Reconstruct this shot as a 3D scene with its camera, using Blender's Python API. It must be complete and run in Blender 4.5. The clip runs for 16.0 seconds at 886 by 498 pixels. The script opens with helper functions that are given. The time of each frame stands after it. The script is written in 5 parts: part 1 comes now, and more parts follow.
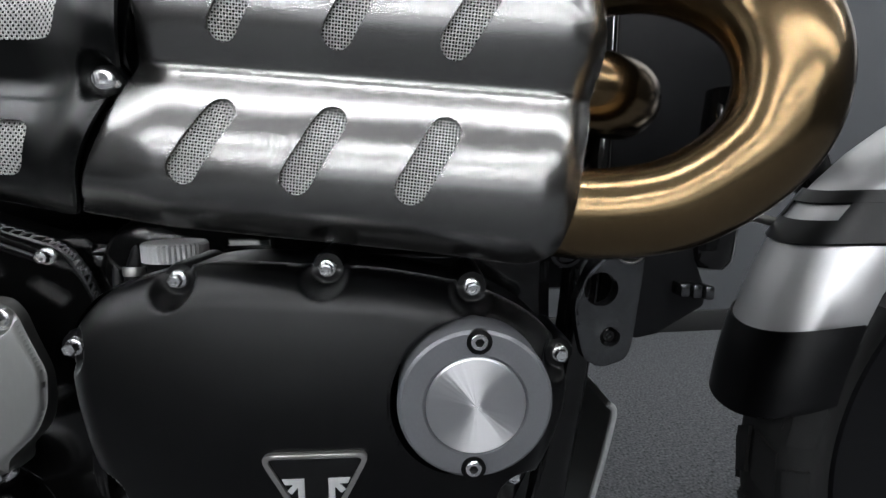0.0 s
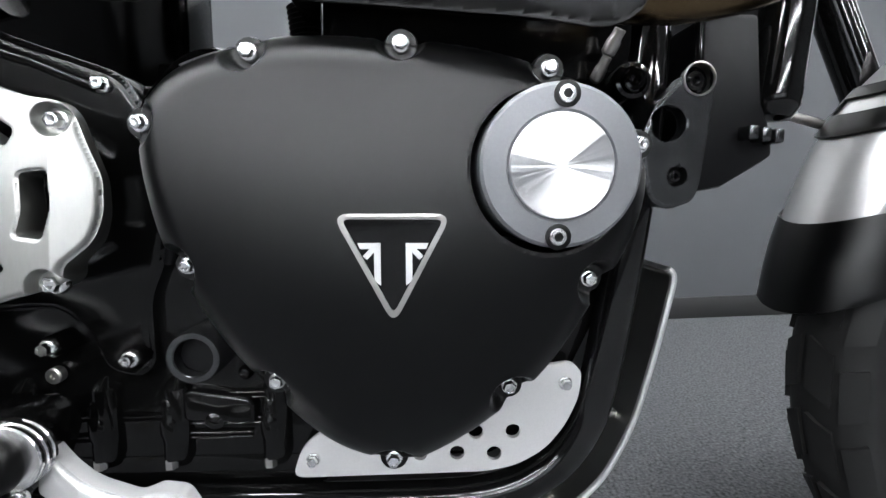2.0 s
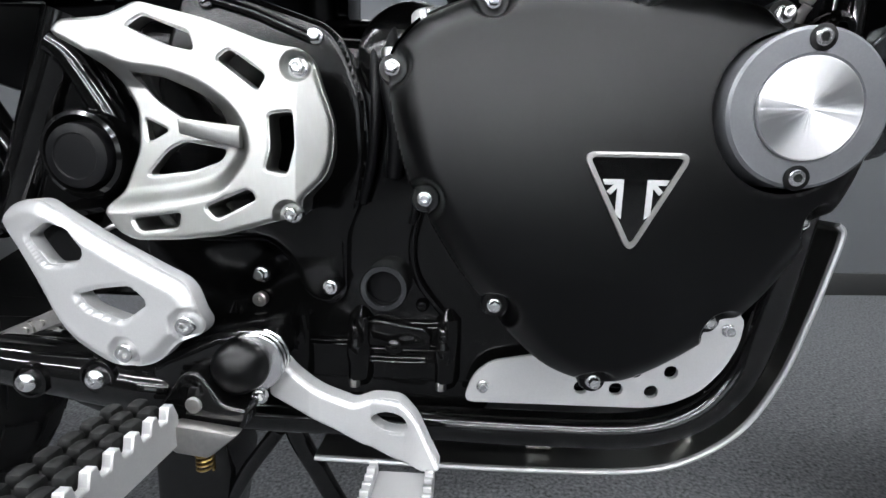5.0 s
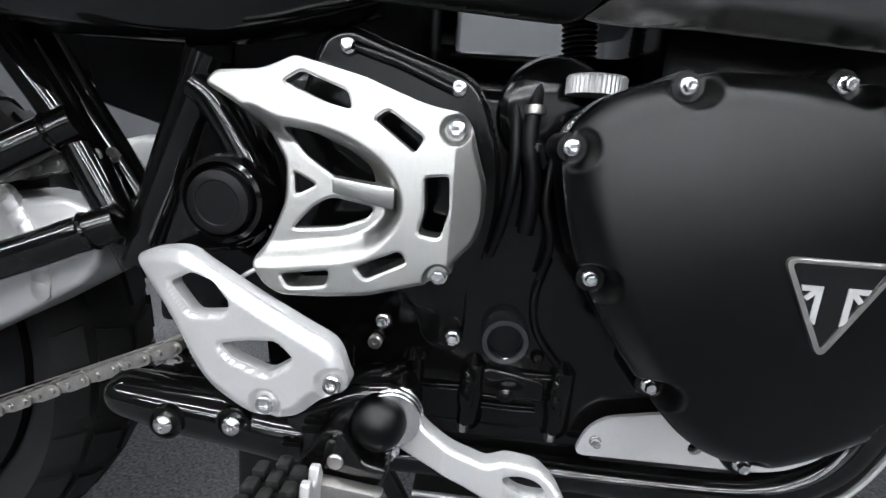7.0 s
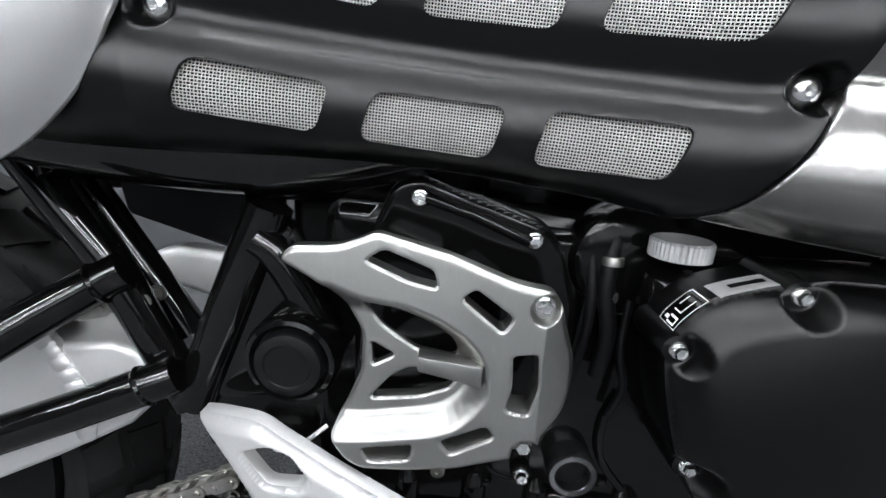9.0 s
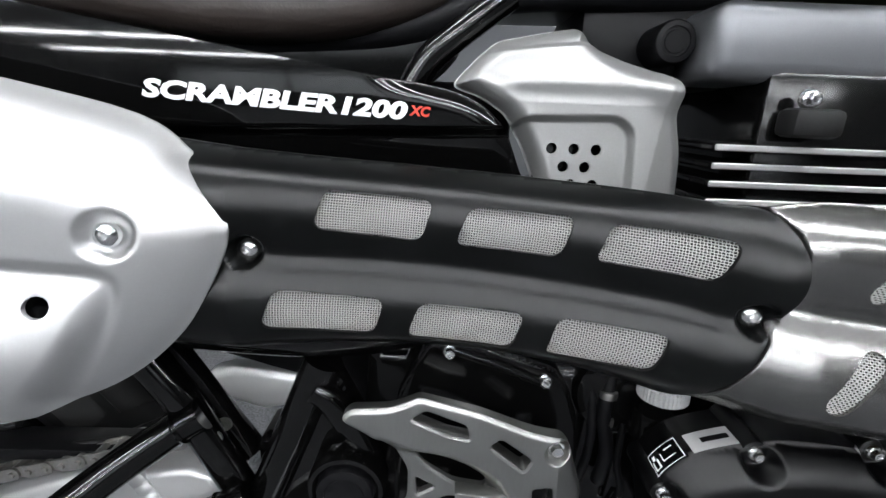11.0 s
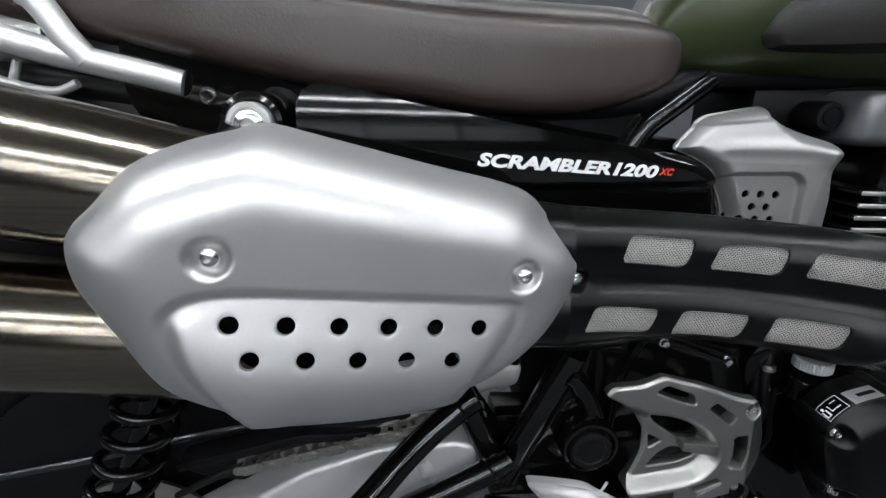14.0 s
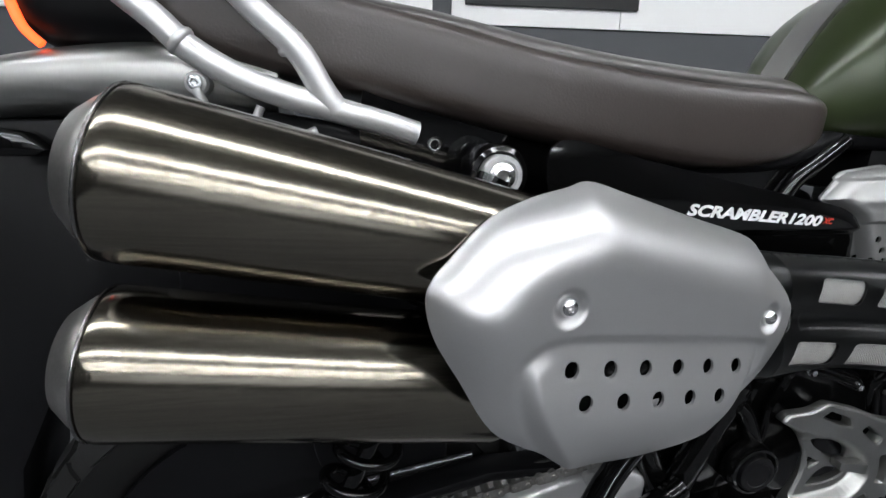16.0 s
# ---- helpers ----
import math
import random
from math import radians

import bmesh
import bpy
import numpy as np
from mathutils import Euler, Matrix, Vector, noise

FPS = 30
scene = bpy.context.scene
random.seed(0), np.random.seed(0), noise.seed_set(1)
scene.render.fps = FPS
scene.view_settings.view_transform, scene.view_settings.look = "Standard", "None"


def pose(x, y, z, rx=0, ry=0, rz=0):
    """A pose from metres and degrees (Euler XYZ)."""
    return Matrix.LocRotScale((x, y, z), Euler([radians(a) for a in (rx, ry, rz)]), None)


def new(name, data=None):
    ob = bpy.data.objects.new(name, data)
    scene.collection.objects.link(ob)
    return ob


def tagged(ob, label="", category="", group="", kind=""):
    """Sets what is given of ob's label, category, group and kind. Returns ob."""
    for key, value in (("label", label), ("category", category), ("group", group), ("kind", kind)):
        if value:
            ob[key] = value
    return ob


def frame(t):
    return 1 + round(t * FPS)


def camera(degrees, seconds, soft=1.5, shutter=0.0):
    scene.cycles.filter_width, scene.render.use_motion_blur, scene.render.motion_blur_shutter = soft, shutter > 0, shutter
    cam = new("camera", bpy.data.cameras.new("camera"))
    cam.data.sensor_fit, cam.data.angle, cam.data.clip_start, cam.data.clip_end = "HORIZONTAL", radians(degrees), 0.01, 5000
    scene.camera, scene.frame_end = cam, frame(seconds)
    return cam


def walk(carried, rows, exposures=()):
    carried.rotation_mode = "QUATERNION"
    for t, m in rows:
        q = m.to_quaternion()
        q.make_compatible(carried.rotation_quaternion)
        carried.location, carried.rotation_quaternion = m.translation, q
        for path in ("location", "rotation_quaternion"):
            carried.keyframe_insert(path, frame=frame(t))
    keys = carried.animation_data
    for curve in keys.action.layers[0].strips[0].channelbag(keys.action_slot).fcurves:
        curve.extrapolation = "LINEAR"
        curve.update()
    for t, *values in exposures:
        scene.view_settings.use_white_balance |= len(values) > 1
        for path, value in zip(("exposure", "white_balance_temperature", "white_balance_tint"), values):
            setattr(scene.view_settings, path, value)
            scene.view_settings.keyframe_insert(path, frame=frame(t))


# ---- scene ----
cam = camera(87.15, 16.0)
METRES, EYE, TILT, LEAN, TURN = 1.25, 0.675, -8.5, 3.0, -3.2
ROWS = [
    (0.0, -0.0, 0.0, 0.0, -0.0, 0.0, 0.0),
    (0.5, -0.00662, 0.00581, -0.02598, 0.192, 0.928, -0.162),
    (1.0, -0.00901, 0.00521, -0.05555, 0.155, 1.515, -0.169),
    (1.5, -0.019, 0.00658, -0.08277, 0.397, 1.737, -0.352),
    (2.0, -0.02819, 0.00966, -0.09595, 0.859, 1.595, -0.269),
    (2.5, -0.03763, 0.00844, -0.11068, 1.393, 1.219, -0.18),
    (3.0, -0.0452, 0.00661, -0.12166, 1.858, 0.596, -0.036),
    (3.5, -0.05076, -0.00292, -0.12006, 2.601, -0.236, 0.019),
    (4.0, -0.06606, -0.01112, -0.11683, 3.777, -0.983, -0.337),
    (4.5, -0.08126, -0.01593, -0.11584, 5.038, -1.614, -1.284),
    (5.0, -0.10465, -0.0137, -0.11215, 6.241, -2.35, -2.26),
    (5.2, -0.11361, -0.01332, -0.10873, 6.757, -2.747, -2.635),
    (7.3, -0.1935, -0.01549, -0.07144, 7.471, -4.714, -5.081),
    (7.5, -0.2043, -0.0122, -0.0708, 7.42, -4.72, -5.08),
    (8.0, -0.22804, -0.01087, -0.04737, 6.549, -5.886, -5.024),
    (8.5, -0.23536, -0.00904, -0.01827, 5.773, -6.83, -4.709),
    (9.0, -0.24123, -0.0059, 0.02002, 5.003, -7.388, -4.388),
    (9.5, -0.2404, -0.0065, 0.05534, 4.946, -7.955, -4.161),
    (10.0, -0.23885, -0.01955, 0.0758, 3.53, -7.345, -3.53),
    (10.2, -0.23994, -0.02529, 0.08762, 3.554, -7.143, -3.341),
    (12.3, -0.33829, -0.08534, 0.15013, 2.376, -8.494, -1.296),
    (12.5, -0.3481, -0.0904, 0.15597, 2.02, -8.62, -1.045),
    (13.0, -0.37807, -0.10257, 0.15419, 1.104, -9.153, -0.599),
    (13.5, -0.42477, -0.12844, 0.14774, 0.086, -9.281, -1.1),
    (14.0, -0.48114, -0.14375, 0.15349, -1.304, -9.133, -1.87),
    (14.5, -0.52493, -0.1537, 0.15308, -2.357, -8.879, -2.094),
    (15.0, -0.58259, -0.15678, 0.15439, -3.246, -8.234, -2.167),
    (15.5, -0.64742, -0.15162, 0.15246, -5.572, -6.742, -2.139),
    (16.0, -0.69543, -0.14659, 0.16184, -7.574, -5.771, -2.686),
]
walk(cam, [(t, pose(0, 0, EYE, TILT, LEAN, TURN) @ pose(METRES * x, METRES * y, METRES * z, 90 + pitch, roll, yaw)) for t, x, y, z, yaw, pitch, roll in ROWS],
     exposures=((0.0, -0.45), (0.5, -0.12), (1.0, 0.3), (1.5, 0.5), (2.5, 0.5), (5.0, 0.25), (8.0, 0.25), (9.0, 0.3), (10.0, 0.3), (12.5, -0.6), (16.0, -0.7)))


# ---- light and room tone ----
world = bpy.data.worlds.new("room_air")
scene.world = world
world.use_nodes = True
world.node_tree.nodes["Background"].inputs[0].default_value = (0.02, 0.022, 0.025, 1)
world.node_tree.nodes["Background"].inputs[1].default_value = 1.0
LAMP = 136.0
# strength of the glow added behind the camera
FILL_STRENGTH = 0.12


# ---- materials ----
def material(name, colour, rough=0.5, metal=0.0, grain=0.0, scale=200.0, stretch=(1, 1, 1), vary=0.0, vary_scale=6.0, bump=0.0, coat=0.0, spec=0.5, rough_vary=0.0):
    """A principled surface whose colour and gloss vary at a fine and a coarse scale."""
    m = bpy.data.materials.new(name)
    m.use_nodes = True
    nt = m.node_tree
    n, l = nt.nodes, nt.links
    p = n["Principled BSDF"]
    p.inputs["Base Color"].default_value = (*colour, 1)
    p.inputs["Roughness"].default_value = rough
    p.inputs["Metallic"].default_value = metal
    p.inputs["Coat Weight"].default_value = coat
    p.inputs["Coat Roughness"].default_value = 0.05
    p.inputs["Specular IOR Level"].default_value = spec
    tc = n.new("ShaderNodeTexCoord")
    mp = n.new("ShaderNodeMapping")
    mp.inputs["Scale"].default_value = stretch
    l.new(tc.outputs["Object"], mp.inputs["Vector"])
    fine = n.new("ShaderNodeTexNoise")
    fine.inputs["Scale"].default_value = scale
    fine.inputs["Detail"].default_value = 3
    l.new(mp.outputs[0], fine.inputs["Vector"])
    coarse = n.new("ShaderNodeTexNoise")
    coarse.inputs["Scale"].default_value = vary_scale
    coarse.inputs["Detail"].default_value = 4
    l.new(tc.outputs["Object"], coarse.inputs["Vector"])
    if grain or vary:
        add = n.new("ShaderNodeMath")
        add.operation = "MULTIPLY_ADD"
        l.new(fine.outputs["Fac"], add.inputs[0])
        add.inputs[1].default_value = grain
        k2 = n.new("ShaderNodeMath")
        k2.operation = "MULTIPLY_ADD"
        l.new(coarse.outputs["Fac"], k2.inputs[0])
        k2.inputs[1].default_value = vary
        k2.inputs[2].default_value = 1.0 - 0.5 * (grain + vary)
        l.new(k2.outputs[0], add.inputs[2])
        mul = n.new("ShaderNodeVectorMath")
        mul.operation = "SCALE"
        mul.inputs[0].default_value = colour
        l.new(add.outputs[0], mul.inputs["Scale"])
        l.new(mul.outputs[0], p.inputs["Base Color"])
    if rough_vary:
        rv = n.new("ShaderNodeMath")
        rv.operation = "MULTIPLY_ADD"
        l.new(coarse.outputs["Fac"], rv.inputs[0])
        rv.inputs[1].default_value = rough_vary
        rv.inputs[2].default_value = rough - 0.5 * rough_vary
        l.new(rv.outputs[0], p.inputs["Roughness"])
    if bump:
        b = n.new("ShaderNodeBump")
        b.inputs["Strength"].default_value = bump
        b.inputs["Distance"].default_value = 0.0005
        l.new(fine.outputs["Fac"], b.inputs["Height"])
        l.new(b.outputs[0], p.inputs["Normal"])
    return m


def satin(name, colour, rough, ior):
    """A thin satin lacquer: a dark body under a soft gloss without a wide veil."""
    m = material(name, colour, rough, grain=0.3, scale=900, vary=0.2, bump=0.012, rough_vary=0.05)
    n, l = m.node_tree.nodes, m.node_tree.links
    p = n["Principled BSDF"]
    body, gloss, mix, edge = (n.new("ShaderNode" + k) for k in ("BsdfDiffuse", "BsdfGlossy", "MixShader", "Fresnel"))
    gloss.distribution = "BECKMANN"
    edge.inputs["IOR"].default_value = ior
    for source, target in (("Base Color", body.inputs["Color"]), ("Roughness", gloss.inputs["Roughness"]), ("Normal", body.inputs["Normal"]), ("Normal", gloss.inputs["Normal"])):
        l.new(p.inputs[source].links[0].from_socket, target)
    l.new(edge.outputs[0], mix.inputs[0])
    l.new(body.outputs[0], mix.inputs[1])
    l.new(gloss.outputs[0], mix.inputs[2])
    l.new(mix.outputs[0], n["Material Output"].inputs["Surface"])
    n.remove(p)
    return m


def glowing(name, colour, strength):
    m = bpy.data.materials.new(name)
    m.use_nodes = True
    p = m.node_tree.nodes["Principled BSDF"]
    p.inputs["Base Color"].default_value = (*colour, 1)
    p.inputs["Emission Color"].default_value = (*colour, 1)
    p.inputs["Emission Strength"].default_value = strength
    return m


MATT_BLACK = satin("satin_black_paint", (0.0008, 0.0008, 0.0009), 0.42, 1.37)
SHIELD_BLACK = satin("heat_shield_black", (0.0022, 0.0024, 0.0024), 0.35, 1.37)
GLOSS_BLACK = material("gloss_black_paint", (0.002, 0.002, 0.002), 0.07, vary=0.3, grain=0.1, rough_vary=0.05, spec=0.4)
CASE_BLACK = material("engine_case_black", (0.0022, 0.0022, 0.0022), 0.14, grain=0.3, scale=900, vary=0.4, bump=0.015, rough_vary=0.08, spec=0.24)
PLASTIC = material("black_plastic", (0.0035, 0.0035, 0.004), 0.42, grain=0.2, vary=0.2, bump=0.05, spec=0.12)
RUBBER = material("black_rubber", (0.007, 0.007, 0.007), 0.60, grain=0.4, scale=400, vary=0.4, bump=0.25, spec=0.2)
DISC_GREY = material("grey_anodised_ring", (0.14, 0.143, 0.152), 0.38, metal=0.55, grain=0.2, scale=900, bump=0.02, vary=0.15)
BRUSHED = material("brushed_stainless", (0.215, 0.212, 0.206), 0.26, metal=1.0, grain=0.25, scale=420, stretch=(0.012, 1, 2), vary=0.10, bump=0.004, rough_vary=0.06)
SATIN_ALU = material("satin_aluminium", (0.30, 0.30, 0.29), 0.36, metal=1.0, grain=0.12, scale=500, stretch=(1, 1, 0.2), vary=0.08, bump=0.03, rough_vary=0.06)
PLATE_ALU = material("bead_blasted_aluminium", (0.52, 0.52, 0.52), 0.39, metal=0.86, grain=0.08, scale=800, vary=0.05, bump=0.03)
CAST_ALU = material("cast_aluminium_cover", (0.32, 0.32, 0.315), 0.42, metal=0.72, grain=0.12, scale=700, vary=0.10, bump=0.04, rough_vary=0.05)
SILVER_PAINT = material("silver_paint", (0.56, 0.56, 0.56), 0.38, metal=0.55, grain=0.15, scale=900, vary=0.06, bump=0.03)
CHROME = material("polished_zinc", (0.80, 0.80, 0.80), 0.20, metal=1.0, vary=0.2, vary_scale=60)
STEEL = material("dull_steel", (0.42, 0.41, 0.39), 0.35, metal=1.0, grain=0.3, scale=300, vary=0.3, vary_scale=40)
TITAN = material("brushed_dark_titanium", (0.20, 0.182, 0.150), 0.17, metal=1.0, grain=0.8, scale=380, stretch=(0.010, 1.5, 1.5), vary=0.15, bump=0.05, rough_vary=0.05)
BRONZE = material("heat_tinted_steel", (0.155, 0.108, 0.058), 0.21, metal=1.0, grain=0.12, scale=300, vary=0.8, vary_scale=7, bump=0.01, rough_vary=0.04)
LEATHER = material("brown_leather", (0.032, 0.025, 0.022), 0.38, grain=0.3, scale=420, vary=0.3, vary_scale=12, bump=0.45)
# the seat's leather made paler and greyer: sheen of the overhead lamps in the colour
LEATHER_SHEEN = material("seat_top_sheen", (0.055, 0.050, 0.047), 0.34, grain=0.3, scale=450, vary=0.25, vary_scale=12, bump=0.35)
LEATHER_DARK = material("dark_leather", (0.011, 0.010, 0.0095), 0.5, grain=0.3, scale=450, vary=0.25, bump=0.4, spec=0.3)
GREEN = material("matt_green_paint", (0.024, 0.034, 0.011), 0.30, metal=0.2, grain=0.2, scale=900, vary=0.1)
CARPET = material("grey_carpet", (0.084, 0.086, 0.092), 0.95, grain=3.4, scale=165, vary=0.7, vary_scale=45, bump=0.15)
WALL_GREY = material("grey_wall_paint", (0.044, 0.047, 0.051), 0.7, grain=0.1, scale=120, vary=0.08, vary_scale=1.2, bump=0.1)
WHITE_PANEL = material("white_wall_panel", (0.78, 0.78, 0.77), 0.45, grain=0.04, vary=0.05, vary_scale=1.5)
# darker grey for the unseen walls, so black parts reflect less light
WALL_UNSEEN = material("unseen_wall_darkened", (0.022, 0.023, 0.025), 0.8, grain=0.1, scale=120, vary=0.1, vary_scale=1.2)
BASE_BLACK = material("black_baseboard", (0.012, 0.012, 0.012), 0.45, vary=0.3, vary_scale=3)
CEIL_WHITE = material("grey_ceiling", (0.22, 0.22, 0.22), 0.8, grain=0.06, vary=0.06, vary_scale=1.0)
BLACK_PLATED = material("dark_plated_metal", (0.075, 0.077, 0.080), 0.22, metal=0.9, grain=0.9, scale=260, vary=0.5, vary_scale=50, bump=0.03, rough_vary=0.1)
BRASS = material("brass_wire", (0.30, 0.21, 0.08), 0.3, metal=1.0, vary=0.2)
LETTER_WHITE = material("white_lettering", (0.80, 0.80, 0.80), 0.4)
LETTER_RED = material("red_lettering", (0.60, 0.05, 0.03), 0.4)
RED_GLOW = glowing("tail_light_glow", (1.0, 0.10, 0.02), 4.0)
TUBE_GLOW = glowing("lamp_diffuser", (0.945, 0.975, 1.015), LAMP)
# added fill glow for frontal highlights, no known source
FRONT_FILL = glowing("front_fill_glow", (0.93, 0.97, 1.0), FILL_STRENGTH)


# ---- tools for shapes ----
def part(name, data, mat, parent, label="", at=None):
    """Links a mesh as one object under a thing or a part; data is a mesh or a bmesh."""
    if not isinstance(data, bpy.types.Mesh):
        me = bpy.data.meshes.new(name)
        data.to_mesh(me)
        data.free()
        data = me
    if mat and not data.materials:
        data.materials.append(mat)
    ob = new(name, data)
    ob.parent = parent
    if at is not None:
        ob.matrix_basis = at
    return tagged(ob, label) if label else ob


def thing(name, label, category, group="", kind="", m=None):
    ob = new(name)
    ob.empty_display_size = 0.05
    if m is not None:
        ob.matrix_basis = m
    return tagged(ob, label, category, group, kind)


def mesh_of(name, verts, faces, smooth=35):
    me = bpy.data.meshes.new(name)
    me.from_pydata([tuple(v) for v in verts], [], [tuple(f) for f in faces])
    me.validate()
    b = bmesh.new()
    b.from_mesh(me)
    bmesh.ops.recalc_face_normals(b, faces=b.faces)
    b.to_mesh(me)
    b.free()
    me.shade_smooth()
    if smooth:
        me.set_sharp_from_angle(angle=radians(smooth))
    return me


def spline(pts, closed=True, n=8):
    """Points along a smooth curve through pts, in any number of dimensions."""
    p = np.array(pts, float)
    c = len(p)
    out = []
    for i in range(c if closed else c - 1):
        if closed:
            a, b, d, e = p[i - 1], p[i], p[(i + 1) % c], p[(i + 2) % c]
        else:
            a, b, d, e = p[max(i - 1, 0)], p[i], p[i + 1], p[min(i + 2, c - 1)]
        for k in range(n):
            t = k / n
            out.append(0.5 * (2 * b + (d - a) * t + (2 * a - 5 * b + 4 * d - e) * t * t + (3 * b - a - 3 * d + e) * t ** 3))
    if not closed:
        out.append(p[-1])
    return np.array(out)


def rounded(pts, r, n=5):
    """A closed polygon with its corners rounded off."""
    p = np.array(pts, float)
    out = []
    for i in range(len(p)):
        a, b, c = p[i - 1], p[i], p[(i + 1) % len(p)]
        u, v = a - b, c - b
        lu, lv = np.linalg.norm(u), np.linalg.norm(v)
        k = min(r, lu * 0.45, lv * 0.45)
        s, e = b + u / lu * k, b + v / lv * k
        for j in range(n + 1):
            t = j / n
            out.append((1 - t) ** 2 * s + 2 * t * (1 - t) * b + t * t * e)
    return np.array(out)


def ring2(x, z, r, n=20):
    a = np.linspace(0, 2 * np.pi, n, endpoint=False)
    return np.stack([x + r * np.cos(a), z + r * np.sin(a)], 1)


def inside(poly, x, z):
    """Which of the points x, z lie in a closed polygon."""
    hit = np.zeros(x.shape, bool)
    px, pz = poly[:, 0], poly[:, 1]
    qx, qz = np.roll(px, -1), np.roll(pz, -1)
    for a, b, c, d in zip(px, pz, qx, qz):
        if b != d:
            hit ^= ((b > z) != (d > z)) & (x < (c - a) * (z - b) / (d - b) + a)
    return hit


def gap(poly, x, z, closed=True):
    """Distance from the points to a line of points, and the nearest point on it."""
    a = poly if closed else poly[:-1]
    b = np.roll(poly, -1, 0) if closed else poly[1:]
    best = np.full(x.shape, 1e9)
    nx, nz = np.zeros(x.shape), np.zeros(x.shape)
    for (ax, az), (bx, bz) in zip(a, b):
        dx, dz = bx - ax, bz - az
        t = np.clip(((x - ax) * dx + (z - az) * dz) / (dx * dx + dz * dz + 1e-15), 0, 1)
        qx, qz = ax + t * dx, az + t * dz
        d = np.hypot(x - qx, z - qz)
        m = d < best
        best, nx, nz = np.where(m, d, best), np.where(m, qx, nx), np.where(m, qz, nz)
    return best, nx, nz


def step01(t):
    t = np.clip(t, 0, 1)
    return t * t * (3 - 2 * t)


def fillet(d, r):
    """How far a rounded edge of radius r has dropped at the distance d from the rim."""
    k = np.clip(1 - d / r, 0, 1)
    return r * (1 - np.sqrt(np.clip(1 - k * k, 0, 1)))


def sheet(name, outline, holes, depth, cell=0.003, thick=0.003, edge=0.0015, hole_edge=0.001, back=None, smooth=35, relax=0, detail=None):
    """A pressed or cast panel in the x-z plane: a fine net cut to the outline and the holes, whose face lies at y = depth(x, z, d),
    where d is the distance from the outline. It is thick metres deep, or reaches back to y = back."""
    o = np.array(outline, float)
    x0, z0 = o.min(0) - cell
    nx, nz = (np.ceil((o.max(0) + cell - (x0, z0)) / cell)).astype(int) + 1
    cx, cz = np.meshgrid(x0 + cell * (np.arange(nx - 1) + 0.5), z0 + cell * (np.arange(nz - 1) + 0.5), indexing="ij")
    keep = inside(o, cx, cz)
    for h in holes:
        keep &= ~inside(h, cx, cz)
    gx, gz = np.meshgrid(x0 + cell * np.arange(nx), z0 + cell * np.arange(nz), indexing="ij")
    idx = -np.ones(gx.shape, int)
    count = np.zeros(gx.shape, int)
    for di in (0, 1):
        for dj in (0, 1):
            count[di:nx - 1 + di, dj:nz - 1 + dj] += keep
    used = count > 0
    idx[used] = np.arange(used.sum())
    x, z = gx[used].copy(), gz[used].copy()
    rim = count[used] < 4
    d, qx, qz = gap(o, x[rim], z[rim])
    for h in holes:
        d2, rx, rz = gap(h, x[rim], z[rim])
        m = d2 < d
        d, qx, qz = np.where(m, d2, d), np.where(m, rx, qx), np.where(m, rz, qz)
    x[rim], z[rim] = qx, qz
    dist = gap(o, x, z)[0]
    y = depth(x, z, dist) + fillet(dist, edge)
    pinned, first = dist < 0.3 * cell, y
    for _ in range(relax):
        full = np.zeros(gx.shape)
        full[used] = y
        w = used.astype(float)
        tot, cnt = np.zeros(gx.shape), np.zeros(gx.shape)
        for axis in (0, 1):
            for way in (-1, 1):
                tot += np.roll(full * w, way, axis)
                cnt += np.roll(w, way, axis)
        mean = (tot / np.maximum(cnt, 1))[used]
        y = np.where(pinned, y, 0.4 * y + 0.6 * mean)
    for h in holes:
        near = gap(h, x, z)[0]
        y = y + (first - y) * step01((0.008 - near) / 0.006) + fillet(near, hole_edge)
    if detail is not None:
        y = y + detail(x, z)
    n = len(x)
    ci, cj = np.nonzero(keep)
    quad = np.stack([idx[ci, cj], idx[ci + 1, cj], idx[ci + 1, cj + 1], idx[ci, cj + 1]], 1)
    edges = {}
    for q in quad:
        for k in range(4):
            a, b = int(q[k]), int(q[(k + 1) % 4])
            edges[(a, b)] = 1
    rims = [(a, b) for a, b in edges if (b, a) not in edges]
    yb = np.maximum(y + 0.0005, back) if back is not None else y + thick
    face, rear = np.stack([x, y, z], 1), np.stack([x, yb, z], 1)
    faces = [tuple(int(v) for v in q) for q in quad] + [tuple(int(v) + n for v in q[::-1]) for q in quad] + [(b, a, a + n, b + n) for a, b in rims]
    me = bpy.data.meshes.new(name)
    me.from_pydata([tuple(v) for v in np.concatenate([face, rear])], [], faces)
    me.shade_smooth()
    me.set_sharp_from_angle(angle=radians(smooth))
    if relax or detail is not None:
        slope = np.zeros((n, 3))
        flat = np.cross(face[quad[:, 2]] - face[quad[:, 0]], face[quad[:, 3]] - face[quad[:, 1]])
        for k in range(4):
            np.add.at(slope, quad[:, k], flat)
    else:
        def height(u, w):
            far = gap(o, u, w)[0]
            h = depth(u, w, far) + fillet(far, edge)
            for q in holes:
                h = h + fillet(gap(q, u, w)[0], hole_edge)
            return h
        e = 0.0005
        slope = np.stack([(height(x + e, z) - height(x - e, z)) / (2 * e), -np.ones(n), (height(x, z + e) - height(x, z - e)) / (2 * e)], 1)
    slope /= np.linalg.norm(slope, axis=1)[:, None] + 1e-12
    corner = np.zeros((len(me.loops), 3))
    corner[:4 * len(quad)] = slope[quad.ravel()]
    me.normals_split_custom_set([tuple(v) for v in corner])
    return me


